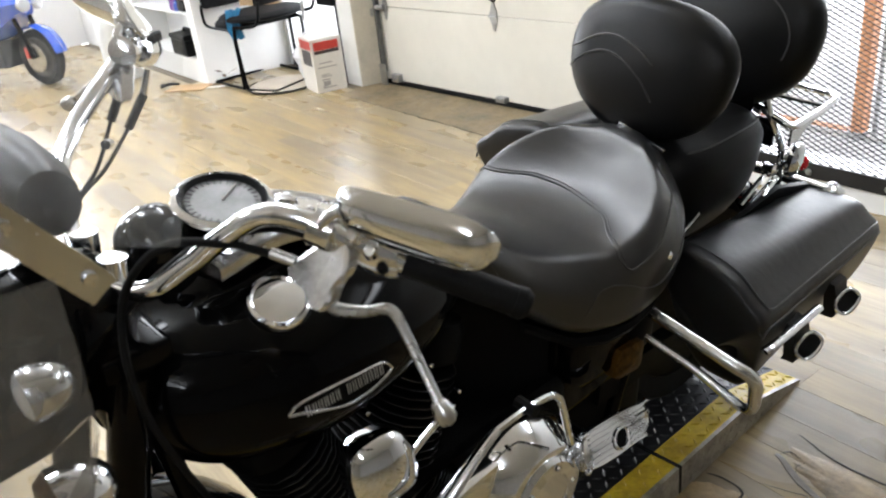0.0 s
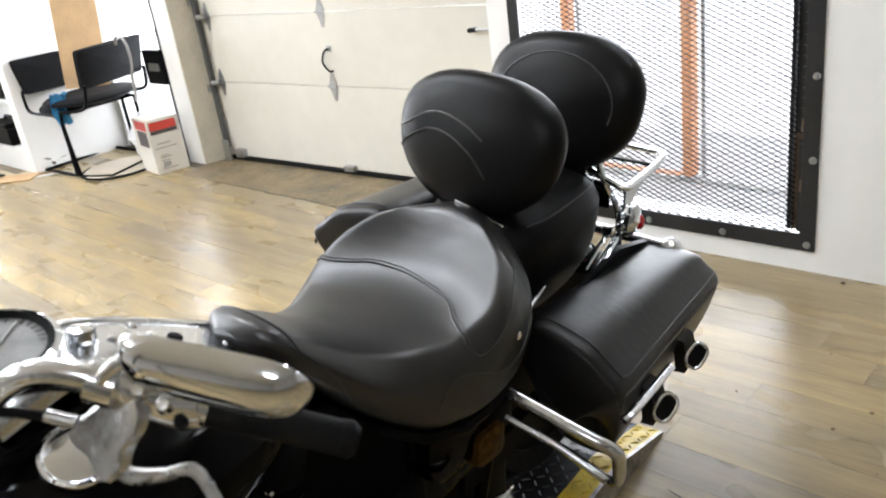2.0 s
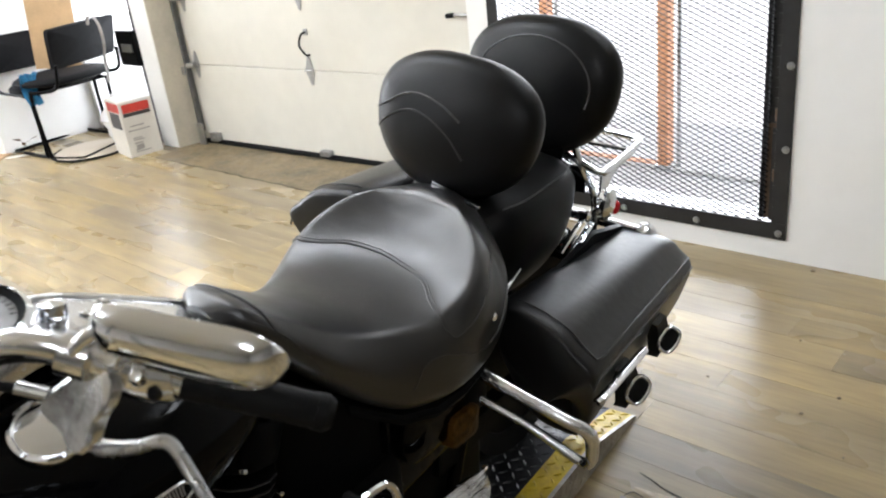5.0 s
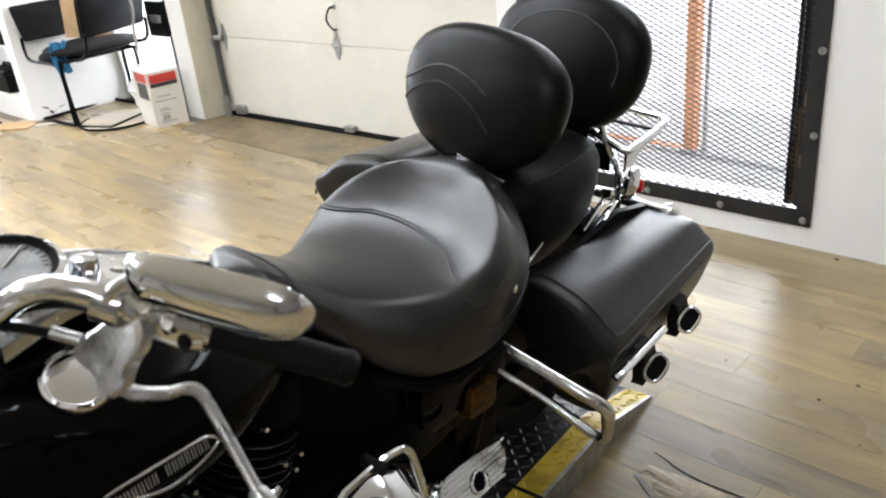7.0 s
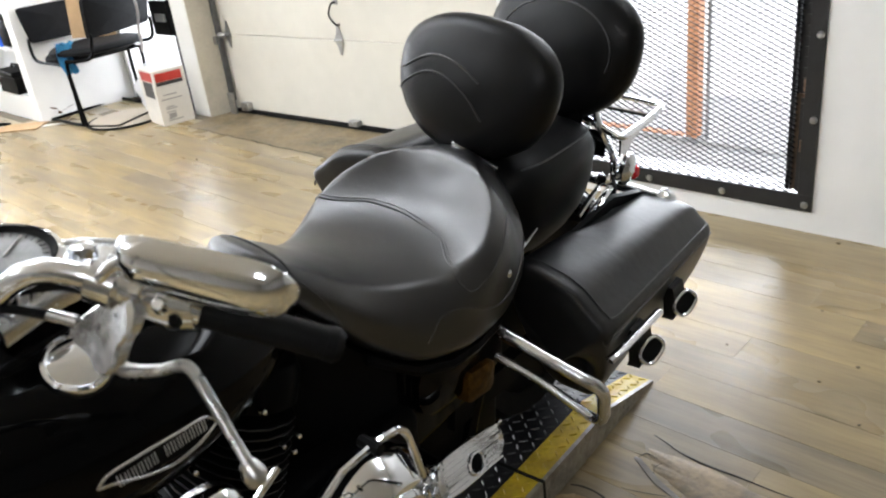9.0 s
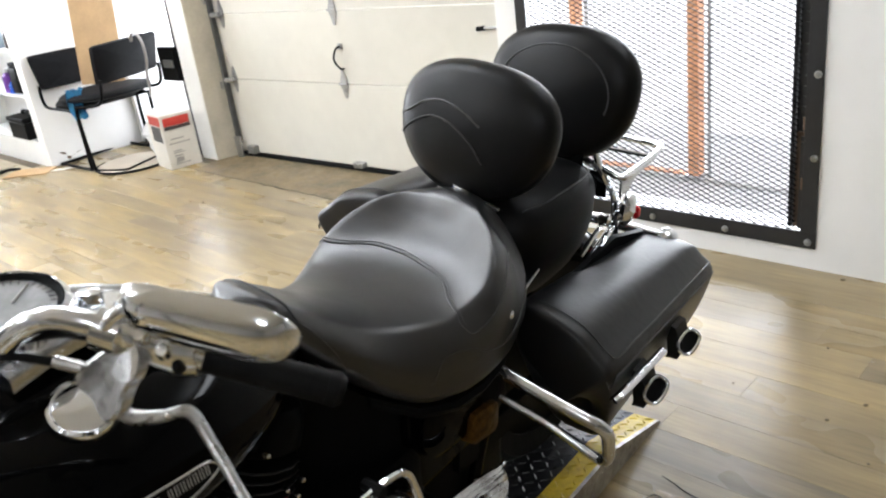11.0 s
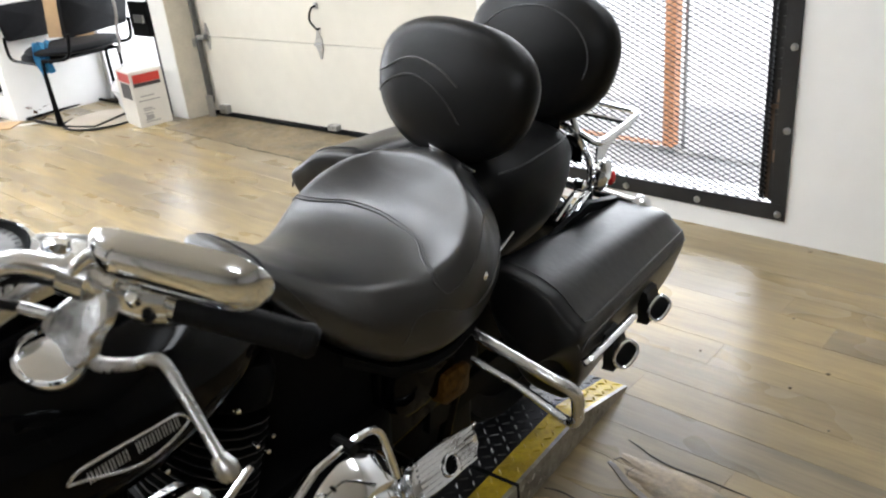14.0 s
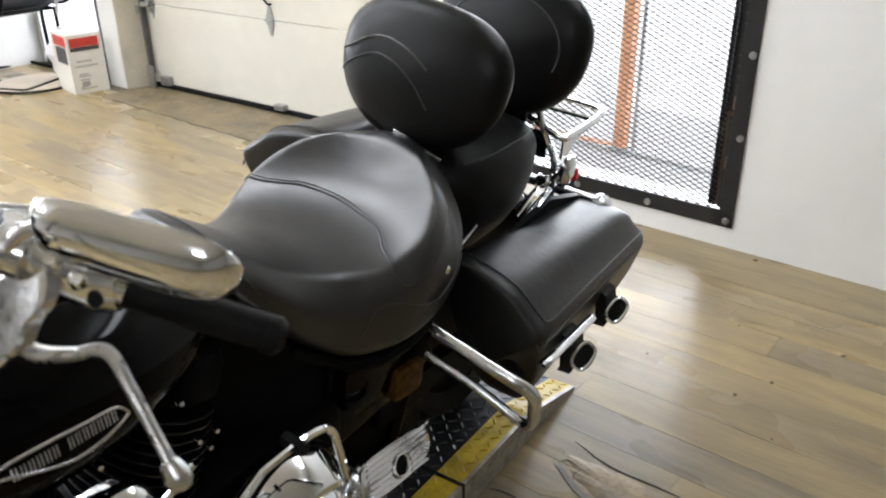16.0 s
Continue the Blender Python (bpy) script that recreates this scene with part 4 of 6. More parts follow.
def seat_section(station):
    half = seat_half(station)
    half[0, 0] = half[-1, 0] = 0
    y = float(station[0])
    return [(float(x), y, float(z)) for x, z in half] + [(-float(x), y, float(z)) for x, z in half[-2:0:-1]]


seat = part("rider_seat", loft(bmesh.new(), [seat_section(q) for q in SEAT_STATIONS]), LEATHER_WORN, bike, "creased black leather rider seat")


def seat_skin(y, u):
    """A place on the seat's cover: u runs from 0 at the middle line to 1 under the seat, minus for the far side."""
    ys = [q[0] for q in SEAT_STATIONS]
    half = seat_half(np.array([np.interp(y, ys, [q[i] for q in SEAT_STATIONS]) for i in range(len(SEAT_STATIONS[0]))]))
    f = abs(u) * (len(half) - 1)
    k = min(int(f), len(half) - 2)
    x, z = half[k] * (1 - f + k) + half[k + 1] * (f - k)
    return Vector((math.copysign(x + 0.0006, u), y, z + 0.0008))


def seam(pts, r=0.002):
    fine = _cr([np.array(q, float) for q in pts], 10)
    return part("seam", tube(bmesh.new(), [seat_skin(float(y), float(u)) for y, u in fine], r, seg=6, smooth=False), THREAD, seat)


DISH = [(-2.252, -0.550), (-2.255, -0.462), (-2.240, -0.368), (-2.212, -0.237), (-2.205, -0.060), (-2.220, 0.105), (-2.243, 0.245), (-2.293, 0.385), (-2.320, 0.520), (-2.322, 0.560)]
seam(DISH, 0.0024)
seam([(y + 0.008, u) for y, u in DISH], 0.0012)
seam([(-2.322, 0.560), (-2.310, 0.612), (-2.270, 0.613), (-2.220, 0.600), (-2.180, 0.592), (-2.110, 0.630)], 0.0017)
seam([(-2.415, 0.760), (-2.405, 0.725), (-2.388, 0.668), (-2.360, 0.650), (-2.320, 0.675), (-2.280, 0.722), (-2.220, 0.763), (-2.120, 0.760), (-2.040, 0.740)], 0.0017)
seam([(-2.660, 0.615), (-2.620, 0.630), (-2.588, 0.738), (-2.560, 0.880)], 0.0015)
seam([(-2.635, -0.62), (-2.64, -0.3), (-2.643, 0.0), (-2.64, 0.3), (-2.632, 0.62)], 0.003)
part("seat_pan", loft(bmesh.new(), [[(x * w, y, z + d) for x, d in ((-1, -0.012), (1, -0.012), (1.03, 0.0), (1.0, 0.012), (-1.0, 0.012), (-1.03, 0.0))] for y, w, z in ((-2.50, 0.13, 0.675), (-2.42, 0.19, 0.625), (-2.34, 0.218, 0.606), (-2.26, 0.226, 0.606), (-2.19, 0.222, 0.615), (-2.1, 0.19, 0.63))]), PLASTIC, bike, "black seat pan")
PILL = [(-2.02, 0.10, 0.79, 0.85, 0.68, 0), (-1.97, 0.155, 0.81, 0.895, 0.62, 0), (-1.90, 0.175, 0.825, 0.915, 0.60, 0), (-1.78, 0.178, 0.825, 0.915, 0.60, 0), (-1.68, 0.165, 0.825, 0.91, 0.62, 0), (-1.61, 0.135, 0.825, 0.895, 0.67, 0), (-1.575, 0.08, 0.82, 0.86, 0.73, 0)]
pillion = part("passenger_seat", loft(bmesh.new(), [seat_ring(*s, wb=0.9) for s in _cr(PILL, 4)]), SEAT_VINYL, bike, "black leather passenger seat")
part("seam", tube(bmesh.new(), [(0.156 * s, y, 0.893) for y, s in ((-1.97, 0.9), (-1.9, 1), (-1.78, 1), (-1.68, 0.95), (-1.61, 0.77))], 0.002, seg=6), THREAD, pillion)


def pad_outline(a, b, egg, n=44):
    out = []
    for k in range(n):
        t = 2 * math.pi * k / n
        c, s = math.cos(t), math.sin(t)
        out.append((a * math.copysign(abs(c) ** 0.82, c) * (1 + egg * s - 0.05 * s * s), b * math.copysign(abs(s) ** 0.86, s)))
    return out


def pad(name, centre, tilt, a, b, egg, depth, label, drop=0):
    m = Matrix.Translation(centre) @ pose(0, 0, 0, tilt, drop, 0)
    o = pad_outline(a, b, egg)
    prof = [(0.0, -0.56), (0.35, -0.525), (0.62, -0.455), (0.80, -0.365), (0.91, -0.255), (0.975, -0.12), (1.0, 0.04), (0.99, 0.2), (0.94, 0.36), (0.84, 0.46), (0.5, 0.5), (0.01, 0.5)]
    ob = part(name, loft(bmesh.new(), [[m @ Vector((x * max(s, 0.01), d * depth, z * max(s, 0.01))) for x, z in o] for s, d in prof]), LEATHER, bike, label)
    ss, dd = [p[0] for p in prof[:7]], [p[1] for p in prof[:7]]

    def front(x, z):
        around = sorted((math.atan2(v, u), math.hypot(u, v)) for u, v in o)
        k = math.hypot(x, z) / float(np.interp(math.atan2(z, x), [q[0] for q in around], [q[1] for q in around]))
        return m @ Vector((x, float(np.interp(min(k, 1), ss, dd)) * depth - 0.0012, z))

    return ob, front


drest, df = pad("rider_backrest", (-0.007, -1.945, 1.057), -14, 0.215, 0.160, 0.12, 0.115, "padded black leather rider backrest", 4)
for pts in ([(-0.215, -0.005), (-0.17, 0.015), (-0.11, 0.05), (-0.06, 0.058), (0.0, 0.045), (0.05, 0.02)], [(-0.20, -0.05), (-0.15, -0.01), (-0.09, 0.018), (-0.03, 0.012), (0.03, -0.02), (0.07, -0.06)]):
    part("seam", tube(bmesh.new(), [df(float(x), float(z)) for x, z in _cr([np.array(q) for q in pts], 8)], 0.0024, seg=6, smooth=False), THREAD, drest, "stitched arc")
part("backrest_post", tube(bmesh.new(), [(0, -1.93, 0.94), (0, -1.95, 0.86)], 0.03, seg=10, flat=0.3), SATIN, bike)
for x, z in ((0.010, 0.944), (0.098, 0.918)):
    part("bracket_slot", box(bmesh.new(), -0.020, 0.020, -0.005, 0.005, -0.005, 0.005, bevel=0.003, m=pose(x, -2.03, z, 0, 15, 0)), CHROME, bike, "chrome backrest bracket")
prest, pf = pad("passenger_backrest", (-0.014, -1.545, 1.052), -12, 0.223, 0.178, 0.10, 0.12, "tall padded black leather passenger backrest")
part("seam", tube(bmesh.new(), [pf(0.232 * 0.72 * math.cos(t), 0.18 * 0.70 * math.sin(t)) for t in np.linspace(-0.3, 3.4, 22)], 0.002, seg=6, n=2), THREAD, prest, "stitched arc")

# sissy bar and luggage rack
for k in (-1, 1):
    part("sissy_bar", tube(bmesh.new(), [(k * 0.15, -1.50, 0.62), (k * 0.165, -1.54, 0.72), (k * 0.165, -1.555, 0.79), (k * 0.145, -1.565, 0.84), (k * 0.115, -1.565, 0.895), (k * 0.07, -1.53, 1.0)], 0.012, seg=10, flat=0.7), CHROME, bike, "chrome sissy bar upright")
rack = part("luggage_rack", tube(bmesh.new(), [(0.0, -1.555, 0.900), (0.09, -1.560, 0.880), (0.155, -1.568, 0.862), (0.184, -1.562, 0.852), (0.19, -1.54, 0.852), (0.186, -1.42, 0.852), (0.178, -1.32, 0.852), (0.165, -1.276, 0.852), (0.13, -1.262, 0.852), (0.0, -1.255, 0.852), (-0.13, -1.262, 0.852), (-0.165, -1.276, 0.852), (-0.178, -1.32, 0.852), (-0.186, -1.42, 0.852), (-0.19, -1.54, 0.852), (-0.184, -1.568, 0.860), (-0.15, -1.575, 0.875), (0.0, -1.555, 0.900)], 0.0095, seg=10), CHROME, bike, "chrome luggage rack rail")
for y in (-1.36,):
    part("rack_bar", tube(bmesh.new(), [(-0.185, y, 0.848), (0.185, y, 0.848)], 0.006, seg=8), CHROME, rack)
for k in (-1, 1):
    part("rack_hook", tube(bmesh.new(), [(k * 0.05, -1.50, 0.845), (k * 0.075, -1.53, 0.83), (k * 0.10, -1.56, 0.80), (k * 0.06, -1.60, 0.78), (k * 0.0, -1.61, 0.775)], 0.012, seg=8, flat=0.5), SATIN, rack, "black rack bracket loop")
part("backrest_plate", boxed(-0.09, 0.09, -1.60, -1.592, 0.76, 0.92, bevel=0.003), SATIN, bike, "black backrest plate")
part("rack_panel", boxed(-0.12, 0.130, -1.538, -1.528, 0.772, 0.846, bevel=0.004), SATIN, rack, "black panel under the rack")
part("rack_tube", tube(bmesh.new(), [(-0.02, -1.53, 0.868), (0.06, -1.53, 0.845), (0.125, -1.532, 0.815)], 0.009, seg=8), CHROME, rack)
for k in (-1, 1):
    part("rack_wing", loft(bmesh.new(), [[(k * (0.187 + o), y, z) for o in (0, 0.006) for z in ((z0, z1) if o == 0 else (z1, z0))] for y, z0, z1 in ((-1.57, 0.80, 0.846), (-1.53, 0.80, 0.848), (-1.50, 0.825, 0.849), (-1.46, 0.838, 0.85), (-1.36, 0.845, 0.851))]), CHROME_DULL, rack, "chrome side wing", False)
    part("docking_post", lathe(bmesh.new(), [(0.0, 0), (0.016, 0), (0.013, 0.015), (0.018, 0.03), (0, 0.034)], along((k * 0.15, -1.60, 0.74), (k, 0, 0)), 12), CHROME, bike)

# rear fender, lamps
part("rear_fender", loft(bmesh.new(), [[(0.11 * math.copysign(abs(math.cos(a)) ** 0.6, math.cos(a)) * w, -1.72 + (0.34 + 0.05 * max(0, math.sin(a))) * math.cos(t), 0.33 + (0.335 + 0.05 * max(0, math.sin(a))) * math.sin(t)) for a in np.linspace(0, 2 * math.pi, 17)[:-1]] for t, w in zip(np.linspace(2.3, -0.15, 16), np.linspace(1, 1, 16))]), PAINT, bike, "glossy black rear fender")
part("light_bar", tube(bmesh.new(), [(-0.24, -1.40, 0.63), (0, -1.385, 0.63), (0.24, -1.40, 0.63)], 0.016, seg=10), CHROME, bike, "chrome rear light bar")
for k in (-1, 1):
    sg = part("rear_signal", lathe(bmesh.new(), [(0, -0.04), (0.016, -0.036), (0.026, -0.016), (0.029, 0.0), (0.029, 0.012)], along((k * 0.25, -1.375, 0.618), (0, 1, 0.1)), 20), CHROME, bike, "chrome bullet turn signal")
    part("signal_lens", lathe(bmesh.new(), [(0.027, 0.013), (0.02, 0.022), (0, 0.026)], along((k * 0.25, -1.375, 0.618), (0, 1, 0.1)), 20), RED, sg, "red lens")
part("tail_lamp", loft(bmesh.new(), [[(0.05 * s * math.cos(a), y, 0.47 + 0.038 * s * math.sin(a)) for a in np.linspace(0, 2 * math.pi, 17)[:-1]] for y, s in ((-1.41, 0.7), (-1.38, 1), (-1.34, 1), (-1.325, 0.6))]), RED, bike, "red tail lamp")
for k in (-1, 1):
    mk = part("side_marker", loft(bmesh.new(), [[(k * (0.195 + d), -1.535 + 0.034 * s * math.cos(a) + 0.014 * s * math.sin(a), 0.755 + 0.042 * s * math.sin(a)) for a in np.linspace(0, 2 * math.pi, 17)[:-1]] for d, s in ((-0.02, 0.6), (-0.005, 1), (0.008, 1.0), (0.018, 0.7), (0.02, 0.3))]), CHROME, bike, "chrome side marker")
    part("marker_lens", loft(bmesh.new(), [[(k * (0.195 + d), -1.495 + 0.012 * s * math.cos(a), 0.735 + 0.022 * s * math.sin(a)) for a in np.linspace(0, 2 * math.pi, 13)[:-1]] for d, s in ((-0.01, 1), (0.012, 1), (0.02, 0.6))]), RED, mk, "red lens")
    part("chrome_strap", tube(bmesh.new(), [(k * 0.17, -1.75, 0.64), (k * 0.18, -1.66, 0.69), (k * 0.175, -1.58, 0.715)], 0.012, seg=8, flat=0.35), CHROME, bike, "chrome fender strut strap")
    part("chrome_strap", tube(bmesh.new(), [(k * 0.16, -1.72, 0.68), (k * 0.165, -1.64, 0.725), (k * 0.16, -1.58, 0.735)], 0.008, seg=8, flat=0.35), CHROME, bike)
    part("strut_cover", loft(bmesh.new(), [[(k * (0.185 + o), y, z) for o, z in ((0, z0), (0.012, z0 + 0.004), (0.014, z1 - 0.004), (0, z1))] for y, z0, z1 in ((-2.0, 0.60, 0.625), (-1.85, 0.635, 0.675), (-1.6, 0.66, 0.70), (-1.42, 0.62, 0.65))]), SATIN, bike, "black fender strut cover")
    part("seat_rivet", lathe(bmesh.new(), [(0, 0), (0.011, 0), (0.009, 0.005), (0, 0.006)], along((k * 0.258, -2.198, 0.772), (k, 0, 0.25)), 12), CHROME, bike, "chrome seat stud")
    part("frame_clip", tube(bmesh.new(), [(k * 0.212, -2.070, 0.758), (k * 0.212, -2.045, 0.769), (k * 0.212, -2.012, 0.784)], 0.0035, seg=6), CHROME, bike)

# saddlebags
BAG = [(-2.06, 0.05), (-2.058, 0.62), (-2.053, 0.89), (-2.042, 0.965), (-2.02, 0.99), (-1.985, 1.0), (-1.92, 1.0), (-1.75, 1.0), (-1.58, 1.0), (-1.46, 0.995), (-1.41, 0.98), (-1.375, 0.94), (-1.362, 0.84), (-1.358, 0.5), (-1.357, 0.05)]


def bag_section(y):
    f = (y + 2.05) / 0.69
    zt = 0.705 - 0.075 * f
    zo = 0.615 - 0.03 * f
    xo = 0.427 - 0.030 * f
    return chaikin([(0.20, 0.29), (0.172, 0.5), (0.165, zt - 0.035), (0.167, zt - 0.012), (0.185, zt), (0.22, zt + 0.004), (0.33, (zt + zo) / 2 + 0.022), (xo - 0.04, zo + 0.016), (xo - 0.012, zo), (xo, zo - 0.022), (xo, zo - 0.05), (xo - 0.03, 0.42), (xo - 0.085, 0.30), (xo - 0.12, 0.285)], 2)


def bag_rings(k):
    rings = []
    dx, dy, dz = (0, 0, 0) if k > 0 else (0.03, -0.02, 0.185)
    for y, sc_ in BAG:
        cx, cz = 0.31, 0.48
        ring = []
        for x, z in bag_section(y):
            lean = max(0, 0.60 - z) * 0.42 * max(0, min(1, (-1.75 - y) / 0.3))
            ring.append((k * (cx + (x - cx) * sc_ + dx), y + lean + dy, cz + (z - cz) * sc_ + dz))
        rings.append(ring)
    return rings


def loft_stations(rings, n=4):
    arr = [np.array(r).ravel() for r in rings]
    return [v.reshape(-1, 3).tolist() for v in _cr(arr, n)]


for k in (1, -1):
    bag = part("saddlebag", loft(bmesh.new(), loft_stations(bag_rings(k), 3)), LEATHER_BAG, bike, "black leather covered hard saddlebag")
    rr = loft_stations(bag_rings(k), 3)

    def on_bag(i, j, off=0.0015):
        """A place on the bag's skin by ring and section point."""
        q = Vector(rr[i][j])
        c = Vector((k * 0.32, q.y, 0.47))
        return q + (q - c).normalized() * off

    n_sec = len(rr[0])
    # stitched seams of the lid
    mid_ring = rr[len(rr) // 2]
    jj = max(range(n_sec), key=lambda j: abs(mid_ring[j][0]) + 0.3 * mid_ring[j][2])
    jt = max(range(n_sec), key=lambda j: mid_ring[j][2] - 0.2 * abs(mid_ring[j][0]))
    fi = 10
    step = 1 if jj > jt else -1
    inner = [on_bag(fi + 3, j % n_sec) for j in range(jt, jj - 3 * step, step)] + [on_bag(i, (jj - 3 * step) % n_sec) for i in range(fi + 5, len(rr) - 8)]
    part("lid_seam", tube(bmesh.new(), inner, 0.002, seg=6, n=2), THREAD, bag)
    outer = [on_bag(fi - 2, j % n_sec, 0.002) for j in range(jt - 4 * step, jj + 2 * step, step)] + [on_bag(i, (jj + 2 * step) % n_sec, 0.002) for i in range(fi, len(rr) - 7)]
    part("lid_seam", tube(bmesh.new(), [q - Vector((0, 0, 0.03)) if i < len(range(jt - 4 * step, jj + 2 * step, step)) else q for i, q in enumerate(outer)], 0.002, seg=6, n=2), THREAD, bag)
    part("trim_strip", tube(bmesh.new(), [(k * 0.434, -2.05, 0.535), (k * 0.440, -2.02, 0.54), (k * 0.440, -1.92, 0.538), (k * 0.437, -1.80, 0.532)], 0.0115, seg=10, flat=0.7), CHROME_DULL, bag, "chrome trim strip")
    for x, y, z in ((0.462, -1.895, 0.485), (0.443, -1.66, 0.487)):
        stp = part("latch_strap", loft(bmesh.new(), [[(k * (x - 0.07 + t), y + o, zz) for o, t in ((-w, -0.03), (w, -0.03), (w * 0.8, 0.012), (-w * 0.8, 0.012))] for t0, w, zz in ((0, 0.036, 0.545),)] + [[(k * (x + a + t), y + b + o, z + c) for o, t in ((-w, -0.022), (w, -0.022), (w * 0.85, 0.008), (-w * 0.85, 0.008))] for a, b, c, w in ((-0.032, 0.012, 0.04, 0.036), (-0.02, 0.012, 0.0, 0.038), (-0.016, 0.01, -0.035, 0.036), (-0.024, 0.012, -0.055, 0.028))]), LEATHER, bag, "black leather latch strap")
        bmx = along((k * (x + 0.004), y, z), (k * 0.66, -0.56, 0.50), k * 45)
        o = [(0.0335 * math.copysign(abs(math.cos(a)) ** 0.75, math.cos(a)), 0.0225 * math.copysign(abs(math.sin(a)) ** 0.75, math.sin(a))) for a in np.linspace(0, 2 * math.pi, 25)]
        part("buckle", tube(bmesh.new(), [bmx @ Vector((u, v, 0.004)) for u, v in o], 0.0048, seg=8, smooth=False), CHROME, stp, "oval chrome buckle ring")
        part("buckle_tongue", loft(bmesh.new(), [[bmx @ Vector((u * q, v * q, d)) for u, v in o[:-1]] for q, d in ((0.7, -0.03), (0.92, -0.004), (0.9, 0.0), (0.4, 0.002))]), LEATHER, stp)

# saddlebag guard rails
for k in (1, -1):
    part("bag_guard", tube(bmesh.new(), [(k * 0.175, -2.165, 0.60), (k * 0.25, -2.165, 0.585), (k * 0.40, -2.15, 0.545), (k * 0.455, -2.13, 0.515), (k * 0.462, -2.12, 0.47), (k * 0.455, -2.11, 0.42), (k * 0.42, -2.10, 0.405), (k * 0.30, -2.11, 0.45), (k * 0.17, -2.13, 0.49)], 0.0155, seg=12, n=8, radii=[0.0155, 0.0155, 0.0155, 0.0155, 0.0150, 0.0130, 0.0115, 0.0105, 0.0105]), CHROME_DULL, bike, "chrome saddlebag guard rail")
    part("guard_mount", boxed(*sorted((k * 0.13, k * 0.185)), -2.2, -2.1, 0.46, 0.62, bevel=0.01), SATIN, bike)

# wheels, swingarm, frame
wheel(bike, -1.72, 0.325, 0.14)
wheel(bike, -3.42, 0.325, 0.13)
for k in (-1, 1):
    part("swingarm", bar(bmesh.new(), (k * 0.12, -1.72, 0.325), (k * 0.13, -2.25, 0.36), 0.04, 0.07), SATIN, bike)
    part("frame_tube", tube(bmesh.new(), [(k * 0.05, -3.25, 0.95), (k * 0.12, -3.18, 0.5), (k * 0.13, -3.0, 0.2), (k * 0.14, -2.3, 0.18), (k * 0.14, -2.15, 0.35), (k * 0.13, -2.05, 0.62)], 0.017, seg=10), PAINT, bike)
    if k < 0:
        part("muffler", tube(bmesh.new(), [(k * 0.24, -2.6, 0.27), (k * 0.27, -2.2, 0.20), (k * 0.28, -1.5, 0.22), (k * 0.28, -1.25, 0.23)], 0.05, seg=16, radii=[0.03, 0.045, 0.05, 0.05]), CHROME, bike, "chrome muffler")
part("battery_box", boxed(-0.15, 0.15, -2.42, -2.08, 0.36, 0.60, bevel=0.03), PAINT, bike)
part("side_cover", loft(bmesh.new(), [[(0.155 + d, -2.29 + y * s, 0.55 + z * s) for y, z in chaikin([(-0.12, -0.1), (0.12, -0.1), (0.1, 0.08), (-0.11, 0.09)], 2)] for d, s in ((0, 1), (0.02, 0.97), (0.03, 0.8), (0.032, 0.3))]), PAINT, bike, "glossy black side cover")
part("side_reflector", loft(bmesh.new(), [[(0.17 + d, -2.212 + y * s, 0.472 + z * s) for y, z in chaikin([(-0.055, -0.035), (0.0, -0.042), (0.05, -0.048), (0.053, 0.0), (0.055, 0.035), (0.0, 0.042), (-0.05, 0.048), (-0.053, 0.0)], 1)] for d, s in ((0, 1), (0.03, 0.95), (0.04, 0.4))]), AMBER, bike, "dim amber side reflector")

# fuel tank, console, caps, badge
TANK = [(-3.30, 0.06, 0.93, 0.86, 0.06), (-3.26, 0.12, 0.96, 0.81, 0.10), (-3.18, 0.175, 0.985, 0.745, 0.15), (-3.05, 0.205, 0.99, 0.71, 0.17), (-2.92, 0.205, 0.98, 0.71, 0.17), (-2.80, 0.185, 0.955, 0.735, 0.15), (-2.70, 0.145, 0.92, 0.775, 0.12), (-2.62, 0.09, 0.89, 0.82, 0.08)]


def tank_ring(y, w, zt, zb, wb, n=40):
    ring = []
    for q in range(n):
        a = 2 * math.pi * q / n
        c, s = math.cos(a), math.sin(a)
        zc = zb + (zt - zb) * 0.42
        x = w * math.copysign(abs(c) ** 0.72, c) if s >= 0 else (wb + (w - wb) * (1 - abs(s))) * math.copysign(abs(c) ** 0.6, c)
        z = zc + (zt - zc) * abs(s) ** 0.95 if s >= 0 else zc - (zc - zb) * abs(s) ** 0.8
        ring.append((x, y, z))
    return ring


tank = part("fuel_tank", loft(bmesh.new(), [tank_ring(*t) for t in _cr(TANK, 5)]), PAINT, bike, "glossy black fuel tank")
for v in tank.data.vertices:
    v.co.z += 0.45 * max(0.0, -v.co.x)
con = part("console", loft(bmesh.new(), [[(x * w, y, z + dz) for x, dz in ((-1.05, -0.08), (-0.95, -0.01), (-0.55, 0.012), (0, 0.016), (0.55, 0.012), (0.95, -0.01), (1.05, -0.08), (0, -0.09))] for y, w, z in ((-3.14, 0.05, 0.98), (-3.10, 0.07, 1.00), (-3.0, 0.07, 1.02), (-2.90, 0.066, 1.01), (-2.80, 0.06, 0.955), (-2.70, 0.055, 0.89), (-2.625, 0.05, 0.84))]), PAINT, bike, "black tank console with a chrome top plate")
